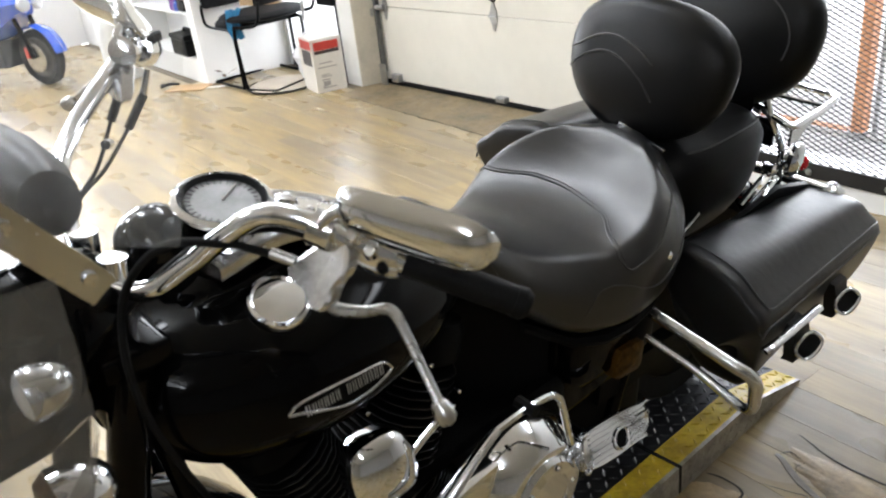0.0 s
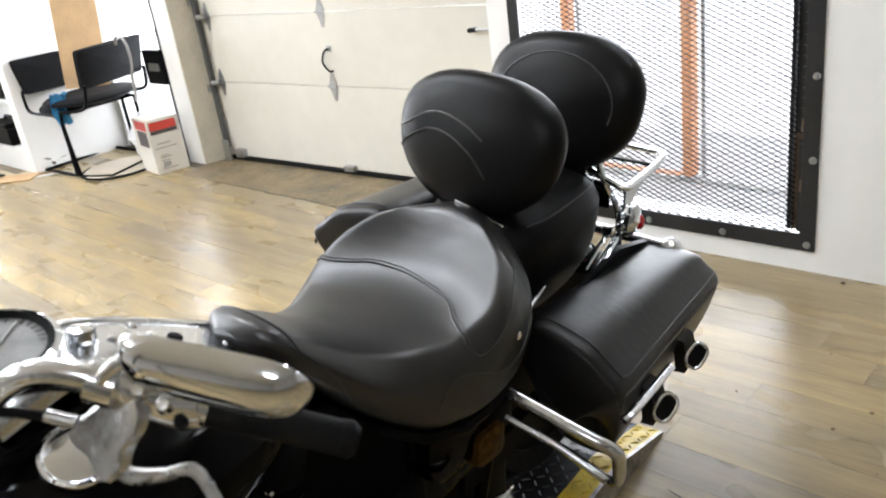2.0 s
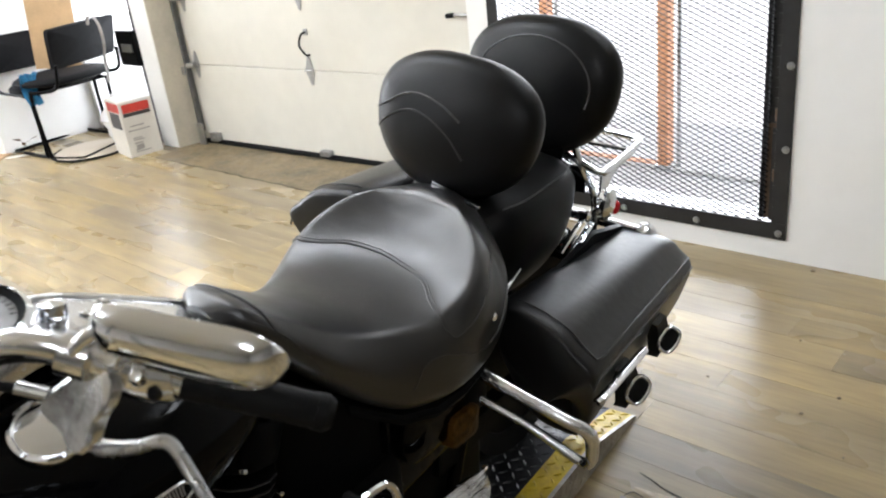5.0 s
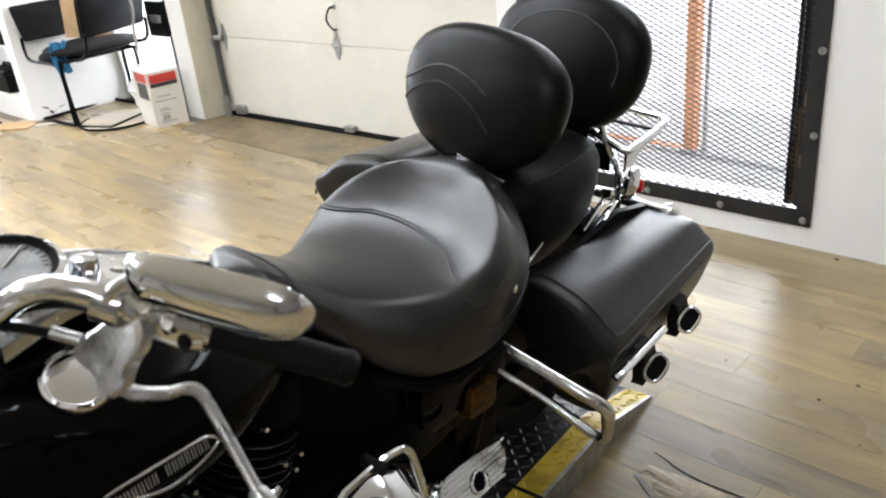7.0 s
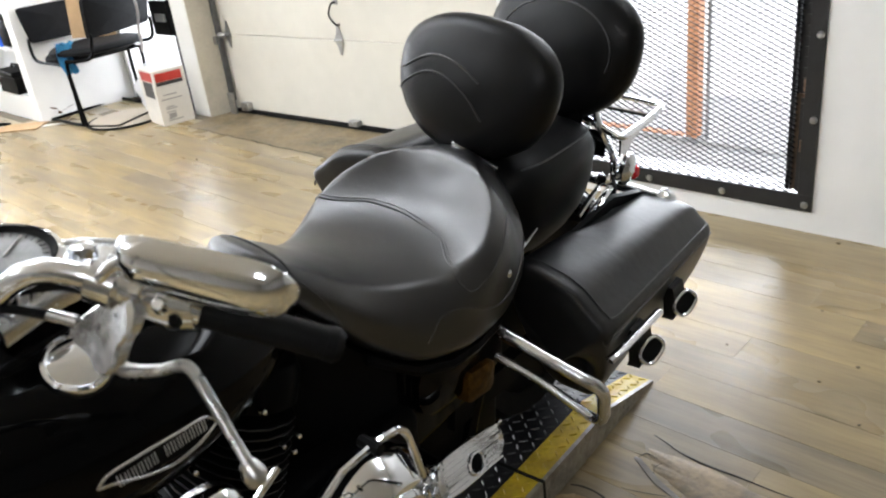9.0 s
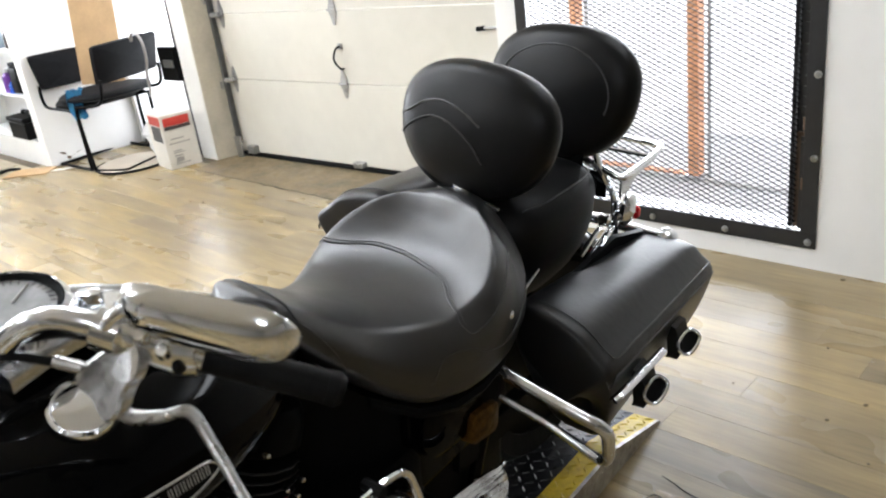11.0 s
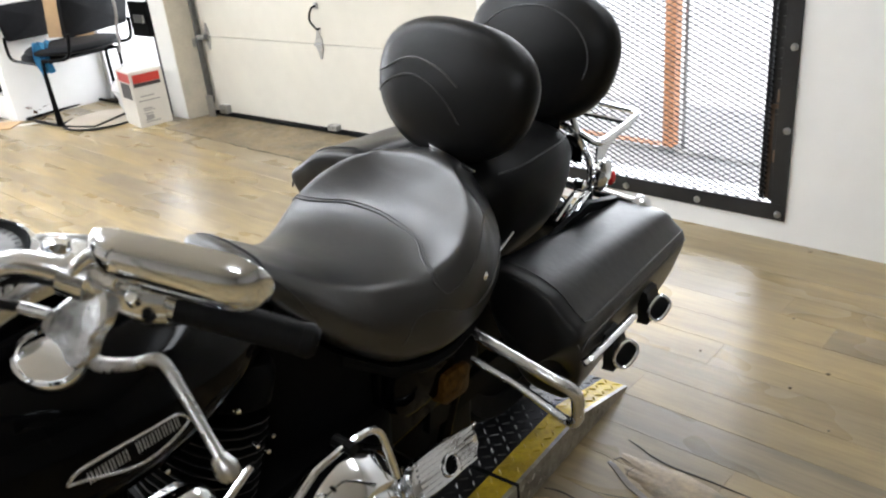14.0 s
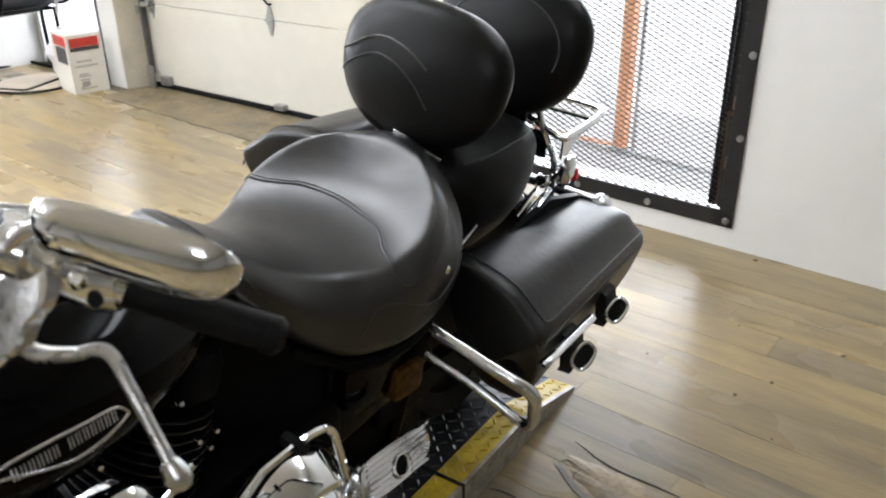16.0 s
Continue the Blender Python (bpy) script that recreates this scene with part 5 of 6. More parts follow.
part("console_plate", loft(bmesh.new(), [[(u * w - 0.006, y, zf + (zn - zf) * (u + 1) / 2 + d) for u, d in ((-0.97, -0.03), (-1, -0.004), (-0.97, 0.001), (-0.80, 0.002), (-0.76, -0.003), (0.72, -0.003), (0.76, 0.002), (0.97, 0.001), (1, -0.004), (0.97, -0.022), (0.5, -0.03))] for y, w, zn, zf in _cr(((-3.09, 0.078, 1.05, 1.055), (-3.0, 0.078, 1.068, 1.072), (-2.93, 0.075, 1.058, 1.070), (-2.86, 0.071, 1.03, 1.045), (-2.78, 0.068, 0.981, 1.003), (-2.70, 0.066, 0.927, 0.957), (-2.612, 0.063, 0.868, 0.907)), 4)]), CHROME_DULL, con, "flat brushed chrome console plate")
for x, y, z in ((0.004, -2.790, 0.998), (0.030, -2.768, 0.974)):
    part("console_plug", lathe(bmesh.new(), [(0, -0.006), (0.012, -0.006), (0.0125, 0.002), (0.010, 0.005), (0, 0.006)], along((x, y, z), (0.15, 0.6, 1)), 16), RUBBER, con, "round black plug")
part("console_latch", lathe(bmesh.new(), [(0.010, -0.006), (0.011, 0.006), (0.008, 0.012), (0, 0.013)], along((0.0, -2.690, 0.938), (0.15, 0.65, 1)), 14), CHROME, con, "small chrome latch")
sm = along((0.0, -3.035, 1.105), (0.22, 0.05, 1))
part("gauge_cup", lathe(bmesh.new(), [(0.0, 0.062), (0.024, 0.059), (0.044, 0.048), (0.058, 0.030), (0.065, 0.006), (0.064, -0.02), (0.058, -0.06)], along((-0.098, -3.112, 1.036), (-0.1, -0.35, 1)), 32), GLOSS, con, "glossy black domed gauge cup")
spd = part("speedometer", lathe(bmesh.new(), [(0.058, -0.12), (0.064, -0.07), (0.070, -0.03), (0.074, 0.0), (0.076, 0.012), (0.070, 0.018), (0.064, 0.017), (0.062, 0.010)], sm, 36), CHROME, con, "chrome rimmed speedometer")
part("dial", lathe(bmesh.new(), [(0.0, 0.0105), (0.061, 0.0105), (0.061, 0.0115), (0.0, 0.012)], sm, 36), DIAL, spd, "grey dial face")
part("bezel_ring", lathe(bmesh.new(), [(0.0655, 0.0185), (0.0745, 0.0135), (0.0755, 0.016), (0.067, 0.0215), (0.0655, 0.0185)], sm, 36), CHROME, spd, "chrome bezel ring")
part("inner_ring", lathe(bmesh.new(), [(0.0615, 0.012), (0.0655, 0.0185), (0.0645, 0.0195), (0.057, 0.0135), (0.0615, 0.012)], sm, 36), RUBBER, spd, "black inner ring")
part("needle", bar(bmesh.new(), sm @ Vector((0.0, 0, 0.0145)), sm @ Vector((0.045, 0.02, 0.0145)), 0.003, 0.002), INK_GREY, spd)
for i in range(24):
    a = radians(-40 + i * 260 / 23)
    part("dial_mark", bar(bmesh.new(), sm @ Vector((0.047 * math.cos(a), 0.047 * math.sin(a), 0.0128)), sm @ Vector((0.057 * math.cos(a), 0.057 * math.sin(a), 0.0128)), 0.002, 0.001), INK_BLACK, spd)
for x, y in ((0.03, -2.90), (-0.03, -2.90), (0.025, -2.84), (-0.025, -2.84)):
    part("indicator_lamp", lathe(bmesh.new(), [(0, 0), (0.009, 0), (0.008, 0.006), (0, 0.008)], along((x, y, 1.060 + (y + 2.9) * -0.45), (0, 0.4, 1)), 12), CHROME, con)
part("console_knob", lathe(bmesh.new(), [(0.02, -0.01), (0.022, 0.0), (0.018, 0.02), (0.0, 0.024)], along((0.0, -2.93, 1.066), (0, 0.2, 1)), 16), CHROME, con, "chrome ignition knob")
for k in (1, -1):
    cm = along((k * 0.108, -3.026, 0.977 if k > 0 else 1.03), (k * 0.5, -0.06, 1))
    part("fuel_cap", lathe(bmesh.new(), [(0.05, -0.012), (0.05, 0.004), (0.047, 0.011), (0.042, 0.013), (0.039, 0.011), (0.030, 0.013), (0.0, 0.0155)], cm, 36), CHROME, tank, "chrome fuel cap")


def tank_skin(y, z, off):
    ys = [t[0] for t in TANK]
    cols = np.array(TANK)
    w, zt, zb, wb = (float(np.interp(y, ys, cols[:, i])) for i in (1, 2, 3, 4))
    zc = zb + (zt - zb) * 0.42
    if z >= zc:
        s = ((z - zc) / (zt - zc)) ** (1 / 0.95)
        x = w * math.sqrt(max(0, 1 - s * s)) ** 0.72
    else:
        s = min(1, ((zc - z) / (zc - zb)) ** (1 / 0.8))
        x = (wb + (w - wb) * (1 - s)) * math.sqrt(max(0, 1 - s * s)) ** 0.6
    return Vector((x + off, y, z))


UPPER = [(-3.085, 0.852), (-3.070, 0.863), (-3.035, 0.866), (-2.998, 0.864), (-2.958, 0.861), (-2.920, 0.859), (-2.905, 0.850), (-2.897, 0.838)]
LOWER = [(-3.085, 0.850), (-3.067, 0.847), (-3.045, 0.840), (-3.015, 0.828), (-2.980, 0.817), (-2.942, 0.821), (-2.913, 0.830), (-2.897, 0.836)]
badge = part("tank_badge", tube(bmesh.new(), [tank_skin(y, z, 0.004) for y, z in UPPER + LOWER[::-1] + UPPER[:1]], 0.0026, seg=8, n=3), CHROME_DULL, tank, "pointed chrome tank badge")
fld = bmesh.new()
edges = []
for y in np.linspace(-3.083, -2.899, 20):
    low, high = (float(np.interp(y, *zip(*line))) for line in (LOWER, UPPER))
    edges.append([fld.verts.new(tank_skin(float(y), low + (high - low) * f, 0.003)) for f in np.linspace(0, 1, 5)])
for a, b in zip(edges, edges[1:]):
    for q in range(4):
        fld.faces.new((a[q], b[q], b[q + 1], a[q + 1]))
part("badge_field", fld, SATIN, badge, "black badge field")
for i in range(14):
    if i == 6:
        continue
    y = -3.060 + i * 0.0106
    for dy in (0.0, 0.0048):
        part("badge_bar", bar(bmesh.new(), tank_skin(y + dy + 0.001, 0.838, 0.0045), tank_skin(y + dy, 0.856, 0.0045), 0.0019, 0.0016), BADGE_METAL, badge)

# engine: two finned cylinders, rocker boxes, horn cover, primary
for cy, tilt in ((-3.01, -20), (-2.79, 20)):
    m = pose(0.03, cy + (0.03 if tilt < 0 else -0.03), 0.50, -tilt, 0, 0)
    cyl = part("cylinder", lathe(bmesh.new(), [(0.06, 0.0), (0.06, 0.24)], m, 20), SATIN, bike, "black finned cylinder")
    for i in range(11):
        z = 0.02 + i * 0.0185
        o = chaikin([(-0.115, -0.085), (0.125, -0.085), (0.125, 0.085), (-0.115, 0.085)], 2)
        part("fin", loft(bmesh.new(), [[m @ Vector((x * s, y * s, z + d)) for x, y in o] for s, d in ((0.985, 0), (1.0, 0.0015), (1.0, 0.0035), (0.985, 0.005))]), SATIN, cyl).data.materials.append(FIN_EDGE)
    for fin in cyl.children:
        for p in fin.data.polygons:
            p.material_index = 1 if abs((m.to_3x3().inverted() @ p.normal).z) < 0.35 else 0
    part("rocker_box", loft(bmesh.new(), [[m @ Vector((x * s, y * s, z)) for x, y in chaikin([(-0.12, -0.09), (0.12, -0.09), (0.12, 0.09), (-0.12, 0.09)], 3)] for s, z in ((1, 0.235), (1, 0.29), (0.9, 0.31), (0.4, 0.318))]), SATIN, bike, "black rocker box")
part("gearbox", boxed(-0.13, 0.13, -2.46, -2.03, 0.07, 0.42, bevel=0.03), SATIN, bike, "black gearbox casing")
part("oil_cooler", boxed(-0.07, 0.07, -3.27, -3.17, 0.2, 0.62, bevel=0.02), SATIN, bike, "black engine front cover")
part("crankcase", boxed(-0.16, 0.16, -3.02, -2.36, 0.22, 0.52, bevel=0.05), SATIN, bike, "black engine case")
hm = along((0.20, -2.937, 0.645), (1, -0.12, 0.35))
part("horn_cover", loft(bmesh.new(), [[hm @ Vector((x * s, y * s, d)) for x, y in chaikin([(-0.05, -0.062), (0.05, -0.062), (0.066, -0.02), (0.062, 0.03), (0.04, 0.066), (-0.04, 0.066), (-0.062, 0.03), (-0.066, -0.02)], 2)] for s, d in ((0.95, -0.03), (1.0, 0.0), (0.99, 0.012), (0.9, 0.024), (0.6, 0.034), (0.2, 0.038))]), CHROME, bike, "domed chrome horn cover")
for y, z in ((-2.927, 0.735), (-2.783, 0.757), (-2.719, 0.66), (-2.734, 0.634), (-2.755, 0.661)):
    part("engine_bolt", lathe(bmesh.new(), [(0, -0.012), (0.0055, -0.012), (0.006, 0.0), (0.004, 0.005), (0, 0.006)], along((0.165, y, z), (1, -0.2, 0.3)), 10), CHROME, bike, "small chrome engine bolt")
part("push_rod", tube(bmesh.new(), [(0.21, -3.0, 0.56), (0.22, -2.88, 0.65), (0.2232, -2.815, 0.692)], 0.006, seg=8, smooth=False), CHROME, bike)
prim = part("primary_cover", loft(bmesh.new(), [[(x0 + d, y, z) for y, z in [((-2.60 + (yy) * s), (0.37 + zz * s)) for yy, zz in chaikin([(-0.34, -0.10), (0.08, -0.15), (0.16, -0.08), (0.16, 0.08), (0.08, 0.14), (-0.34, 0.10)], 3)]] for x0, d, s in ((0.16, 0, 1), (0.16, 0.05, 1), (0.16, 0.07, 0.96), (0.16, 0.078, 0.7), (0.16, 0.08, 0.2))]), CHROME, bike, "chrome primary drive cover")
part("derby_cover", lathe(bmesh.new(), [(0.085, 0.035), (0.088, 0.042), (0.08, 0.05), (0.055, 0.053), (0.052, 0.049), (0.0, 0.05)], along((0.243, -2.592, 0.380), (1, 0, 0.05)), 36), CHROME, prim, "round chrome clutch cover")
for i in range(5):
    part("derby_bolt", lathe(bmesh.new(), [(0, 0), (0.007, 0), (0.006, 0.005), (0, 0.005)], along((0.293, -2.592 + 0.07 * math.cos(i * 1.257), 0.38 + 0.07 * math.sin(i * 1.257)), (1, 0, 0.1)), 8), CHROME, prim)
part("cover_cone", lathe(bmesh.new(), [(0.150, 0.0), (0.146, 0.012), (0.108, 0.066), (0.100, 0.070), (0.05, 0.068)], along((0.212, -2.59, 0.378), (1, 0, 0.05)), 40), CHROME, prim, "conical chrome cover")
shift = part("shift_lever", tube(bmesh.new(), [(0.30, -2.93, 0.55), (0.30, -2.87, 0.60), (0.30, -2.80, 0.648), (0.30, -2.752, 0.675)], 0.015, seg=10, radii=[0.020, 0.016, 0.012, 0.010], flat=0.6), CHROME, bike, "chrome heel and toe shift lever")
part("lever_tail", tube(bmesh.new(), [(0.30, -2.755, 0.674), (0.30, -2.68, 0.676), (0.30, -2.62, 0.668), (0.30, -2.592, 0.65), (0.30, -2.575, 0.61), (0.30, -2.545, 0.505)], 0.0075, seg=8), CHROME, shift)
part("shift_peg", tube(bmesh.new(), [(0.275, -2.675, 0.676), (0.32, -2.675, 0.676)], 0.012, seg=8), RUBBER, shift)

part("frame_cover", loft(bmesh.new(), [[(x * w, y, z) for x, z in ((-1, zl), (-1, zt - 0.03), (-0.7, zt), (0.7, zt), (1, zt - 0.03), (1, zl))] for y, w, zt, zl in ((-2.78, 0.075, 0.83, 0.48), (-2.66, 0.085, 0.825, 0.46), (-2.58, 0.10, 0.80, 0.45), (-2.50, 0.12, 0.715, 0.45), (-2.42, 0.13, 0.66, 0.45))]), SATIN, bike, "black frame cover under the seat")

# footboards
def footboard(at, name, label, l, w, turn, tip):
    m = Matrix.Translation(at) @ pose(0, 0, 0, 0, tip, turn)
    f = part(name, loft(bmesh.new(), [[m @ Vector((x * s * w, y * s * l, z)) for x, y in chaikin([(-0.5, -0.5), (0.42, -0.46), (0.5, -0.1), (0.5, 0.3), (0.35, 0.5), (-0.5, 0.5)], 2)] for s, z in ((0.96, -0.016), (1, -0.008), (1, 0.004), (0.97, 0.008))]), CHROME_DULL, bike, label)
    for i in range(9):
        x = (-0.36 + i * 0.09) * w
        ln = l * (0.42 if i not in (3, 4, 5) else 0.18)
        for sgn in ((-1, 1) if i in (3, 4, 5) else (0,)):
            yc = sgn * l * 0.3
            hl = 0.12 * l if sgn else ln
            part("rib", box(bmesh.new(), x - 0.003, x + 0.003, yc - hl, yc + hl, 0.008, 0.012, m=m), ALU, f)
    part("emblem", lathe(bmesh.new(), [(0.0, 0.013), (0.022, 0.013), (0.024, 0.008)], m, 20), SATIN, f, "round dark emblem")
    return f


e_w = Vector((0.046, -0.036, -0.046)).normalized()
e_l = Vector((0.0, 0.215, -0.036)).normalized()
e_n = e_l.cross(e_w).normalized()
e_n = e_n if e_n.x > 0 else -e_n
tilted = Matrix.Translation((0.302, -2.385, 0.425)) @ Matrix((e_w, e_l, e_n)).transposed().to_4x4()
pfb = part("passenger_footboard", loft(bmesh.new(), [[tilted @ Vector((x * s, y * s, z)) for x, y in chaikin([(-0.036, -0.118), (0.034, -0.122), (0.044, -0.07), (0.040, 0.06), (0.02, 0.118), (-0.034, 0.112), (-0.042, 0.05), (-0.043, -0.08)], 2)] for s, z in ((0.9, -0.036), (0.98, -0.030), (1, -0.008), (0.985, -0.001), (0.95, 0.002))]), CHROME_DULL, bike, "folded ribbed chrome passenger footboard")
for i in range(7):
    x = -0.033 + i * 0.011
    for ya, yb in (((-0.10, 0.095),) if i < 2 else ((-0.10, -0.03), (0.035, 0.09))):
        part("rib", box(bmesh.new(), x - 0.0028, x + 0.0028, ya, yb, 0.002, 0.0065, m=tilted), CHROME_DULL, pfb)
part("emblem_ring", tube(bmesh.new(), [tilted @ Vector((0.010 + 0.021 * math.cos(a), 0.003 + 0.025 * math.sin(a), 0.005)) for a in np.linspace(0, 2 * math.pi, 25)], 0.0032, seg=6, smooth=False), CHROME, pfb)
part("emblem", lathe(bmesh.new(), [(0.0, 0.004), (0.018, 0.004), (0.019, 0.002)], tilted @ Matrix.Translation((0.010, 0.003, 0)), 20), SATIN, pfb, "round dark emblem")
for x, y in ((-0.036, -0.112), (0.036, -0.115), (-0.036, 0.106)):
    part("stud", lathe(bmesh.new(), [(0.007, 0.0), (0.007, 0.005), (0.004, 0.009), (0, 0.010)], tilted @ Matrix.Translation((x, y, 0)), 12), CHROME, pfb)
footboard((0.33, -2.98, 0.27), "rider_footboard", "chrome rider footboard", 0.34, 0.12, 0, 4)
part("footboard_bracket", tube(bmesh.new(), [(0.14, -2.42, 0.40), (0.28, -2.42, 0.40)], 0.014, seg=8), SATIN, bike)
part("footboard_bracket", tube(bmesh.new(), [(0.14, -2.98, 0.26), (0.30, -2.98, 0.25)], 0.014, seg=8), SATIN, bike)

# fork, nacelle, handlebars
for k in (-1, 1):
    part("fork_leg", tube(bmesh.new(), [(k * 0.11, -3.42, 0.33), (k * 0.11, -3.26, 0.98)], 0.03, seg=14), PAINT, bike, "glossy black fork leg")
part("front_fender", loft(bmesh.new(), [[(0.085 * math.copysign(abs(math.cos(a)) ** 0.6, math.cos(a)), -3.42 + (0.345 + 0.04 * max(0, math.sin(a))) * math.cos(t), 0.325 + (0.345 + 0.04 * max(0, math.sin(a))) * math.sin(t)) for a in np.linspace(0, 2 * math.pi, 17)[:-1]] for t in np.linspace(0.1, 2.9, 18)]), PAINT, bike, "glossy black front fender")
nac = part("nacelle", loft(bmesh.new(), [[(w * math.cos(a), y, zc + h * math.sin(a)) for a in np.linspace(0, 2 * math.pi, 25)[:-1]] for y, w, h, zc in ((-3.50, 0.115, 0.115, 0.97), (-3.46, 0.125, 0.125, 0.98), (-3.38, 0.125, 0.13, 0.99), (-3.30, 0.11, 0.12, 1.01), (-3.24, 0.08, 0.08, 1.04), (-3.21, 0.03, 0.03, 1.06))]), PAINT, bike, "glossy black headlamp nacelle")
part("headlight", lathe(bmesh.new(), [(0.11, -0.01), (0.105, 0.02), (0.06, 0.035), (0, 0.04)], along((0, -3.50, 0.97), (0, -1, -0.05)), 28), LENS, nac, "clear headlamp")
part("triple_tree", boxed(-0.13, 0.13, -3.30, -3.20, 0.98, 1.02, bevel=0.012), PAINT, bike)
for k in (-1, 1):
    part("riser", tube(bmesh.new(), [(k * 0.05, -3.235, 1.02), (k * 0.05, -3.225, 1.12)], 0.02, seg=12), CHROME, bike, "chrome handlebar riser")
part("handlebar", tube(bmesh.new(), [(-0.48, -2.915, 1.11), (-0.41, -2.985, 1.15), (-0.36, -3.034, 1.177), (-0.325, -3.10, 1.152), (-0.26, -3.185, 1.118), (-0.16, -3.235, 1.108), (0.0, -3.245, 1.085), (0.10, -3.215, 1.083), (0.16, -3.166, 1.130), (0.20, -3.137, 1.170), (0.26, -3.098, 1.212), (0.33, -3.045, 1.19), (0.40, -2.985, 1.145), (0.48, -2.917, 1.109)], 0.0145, seg=14, n=8), CHROME, bike, "chrome handlebar")
for k in (-1, 1):
    g = part("grip", tube(bmesh.new(), [(k * 0.385, -2.995, 1.155), (k * 0.492, -2.906, 1.1015)], 0.0195, seg=16), RUBBER, bike, "black rubber grip")
    part("grip_cap", lathe(bmesh.new(), [(0.0205, -0.012), (0.021, 0.0), (0.015, 0.008), (0, 0.010)], along((k * 0.494, -2.9045, 1.1005), (k * 0.12, 0.1, -0.06)), 16), RUBBER, g)
    sw = part("switch_housing", loft(bmesh.new(), [[Vector((k * x0, y0, z0)) + Vector((0.026 * math.cos(a) * s * k * 0.6, 0.028 * math.cos(a) * s * -0.75, 0.034 * math.sin(a) * s)) for a in np.linspace(0, 2 * math.pi, 17)[:-1]] for x0, y0, z0, s in ((0.325, -3.05, 1.192, 0.7), (0.335, -3.04, 1.186, 1), (0.365, -3.015, 1.168, 1), (0.382, -3.0, 1.158, 0.75))]), CHROME, bike, "chrome switch housing")
    for i in range(3):
        part("switch_button", boxed(*sorted((k * (0.335 + 0.014 * i), k * (0.345 + 0.014 * i))), -3.012 + 0.01 * i, -2.998 + 0.01 * i, 1.185 - 0.006 * i, 1.20 - 0.006 * i, bevel=0.002), RUBBER, sw)
    pr = part("lever_perch", loft(bmesh.new(), [[(k * (0.325 + (x - 0.325) * sc_), -3.08 + d + 0.65 * (z - 1.145) * sc_, 1.145 + (z - 1.145) * sc_) for x, z in chaikin([(0.266, 1.138), (0.30, 1.168), (0.329, 1.193), (0.362, 1.191), (0.374, 1.165), (0.362, 1.148), (0.366, 1.124), (0.345, 1.114), (0.318, 1.130), (0.29, 1.130)], 2)] for d, sc_ in ((-0.010, 0.9), (-0.006, 1), (0.008, 1), (0.012, 0.9))]), CHROME_DULL, bike, "chrome lever perch", False)
    part("cable_ferrule", tube(bmesh.new(), [(k * 0.278, -3.083, 1.146), (k * 0.252, -3.10, 1.155)], 0.008, seg=10), CHROME_DULL, pr)
    part("pivot_screw", lathe(bmesh.new(), [(0, 0), (0.008, 0), (0.007, 0.006), (0, 0.007)], along((k * 0.352, -3.09, 1.128), (0, -1, 0.2)), 12), CHROME, pr)
    part("clamp", lathe(bmesh.new(), [(0.018, -0.016), (0.024, -0.014), (0.024, 0.014), (0.018, 0.016)], along((k * 0.315, -3.06, 1.197), (k * 0.07, 0.045, -0.03)), 20), CHROME, pr)
    part("lever", tube(bmesh.new(), [(k * 0.335, -3.088, 1.118), (k * 0.36, -3.078, 1.112), (k * 0.385, -3.062, 1.114), (k * 0.415, -3.045, 1.122), (k * 0.44, -3.043, 1.095), (k * 0.475, -3.045, 1.055), (k * 0.50, -3.047, 1.028)], 0.009, seg=10, n=8, radii=[0.010, 0.010, 0.0085, 0.0078, 0.007, 0.0065, 0.007], flat=0.75), ALU, pr, "polished aluminium hand lever")
    part("lever_ball", lathe(bmesh.new(), [(0.0, -0.02), (0.009, -0.015), (0.0135, -0.002), (0.0125, 0.008), (0.008, 0.014), (0, 0.016)], along((k * 0.503, -3.047, 1.022), (k * 0.35, 0, -0.4)), 16), ALU, pr)
    for q, r in (((0.345, -3.045, 1.215), 0.011), ((0.36, -3.05, 1.20), 0.009), ((0.372, -3.035, 1.178), 0.010), ((0.355, -3.06, 1.168), 0.008), ((0.385, -3.03, 1.16), 0.007)):
        part("clamp_bolt", lathe(bmesh.new(), [(0, -r), (r, -r * 0.9), (r * 1.05, 0), (r * 0.7, r), (0, r * 1.1)], along((k * q[0], q[1], q[2]), (k * 0.4, -0.5, 0.7)), 10), CHROME if r > 0.008 else RUBBER, pr)
    mm = Matrix.Translation((k * 0.418, -3.008, 1.213)) @ pose(0, 0, 0, 27, k * 5, k * 21)
    shell, glass = [], []
    for u in np.sin(np.linspace(-math.pi / 2, math.pi / 2, 37)):
        full = max(0.0, 1 - abs(u) ** 6) ** 0.5
        hz, dep = 0.041 * full + 0.0005, 0.037 * full + 0.0005
        shell.append([mm @ Vector((0.103 * u, 0.012 - dep * math.sin(v), hz * math.cos(v))) for v in np.linspace(0, math.pi, 25)] + [mm @ Vector((0.103 * u, 0.014, -hz * 0.9)), mm @ Vector((0.103 * u, 0.014, hz * 0.9))])
        glass.append([mm @ Vector((0.098 * u, d, hz * 0.88 * e)) for d, e in ((0.0145, -1), (0.0145, 1), (0.016, 0.97), (0.016, -0.97))])
    mi = part("mirror", loft(bmesh.new(), shell), CHROME, bike, "rounded chrome mirror shell")
    part("mirror_glass", loft(bmesh.new(), glass), CHROME, mi, "mirror glass")
    part("mirror_stem", tube(bmesh.new(), [(k * 0.325, -3.07, 1.19), (k * 0.328, -3.065, 1.215), (k * 0.345, -3.04, 1.232)], 0.008, seg=10), CHROME, mi)
    part("signal_stalk", tube(bmesh.new(), [(k * 0.10, -3.36, 1.03), (k * 0.17, -3.37, 1.03)], 0.011, seg=10), CHROME, bike)
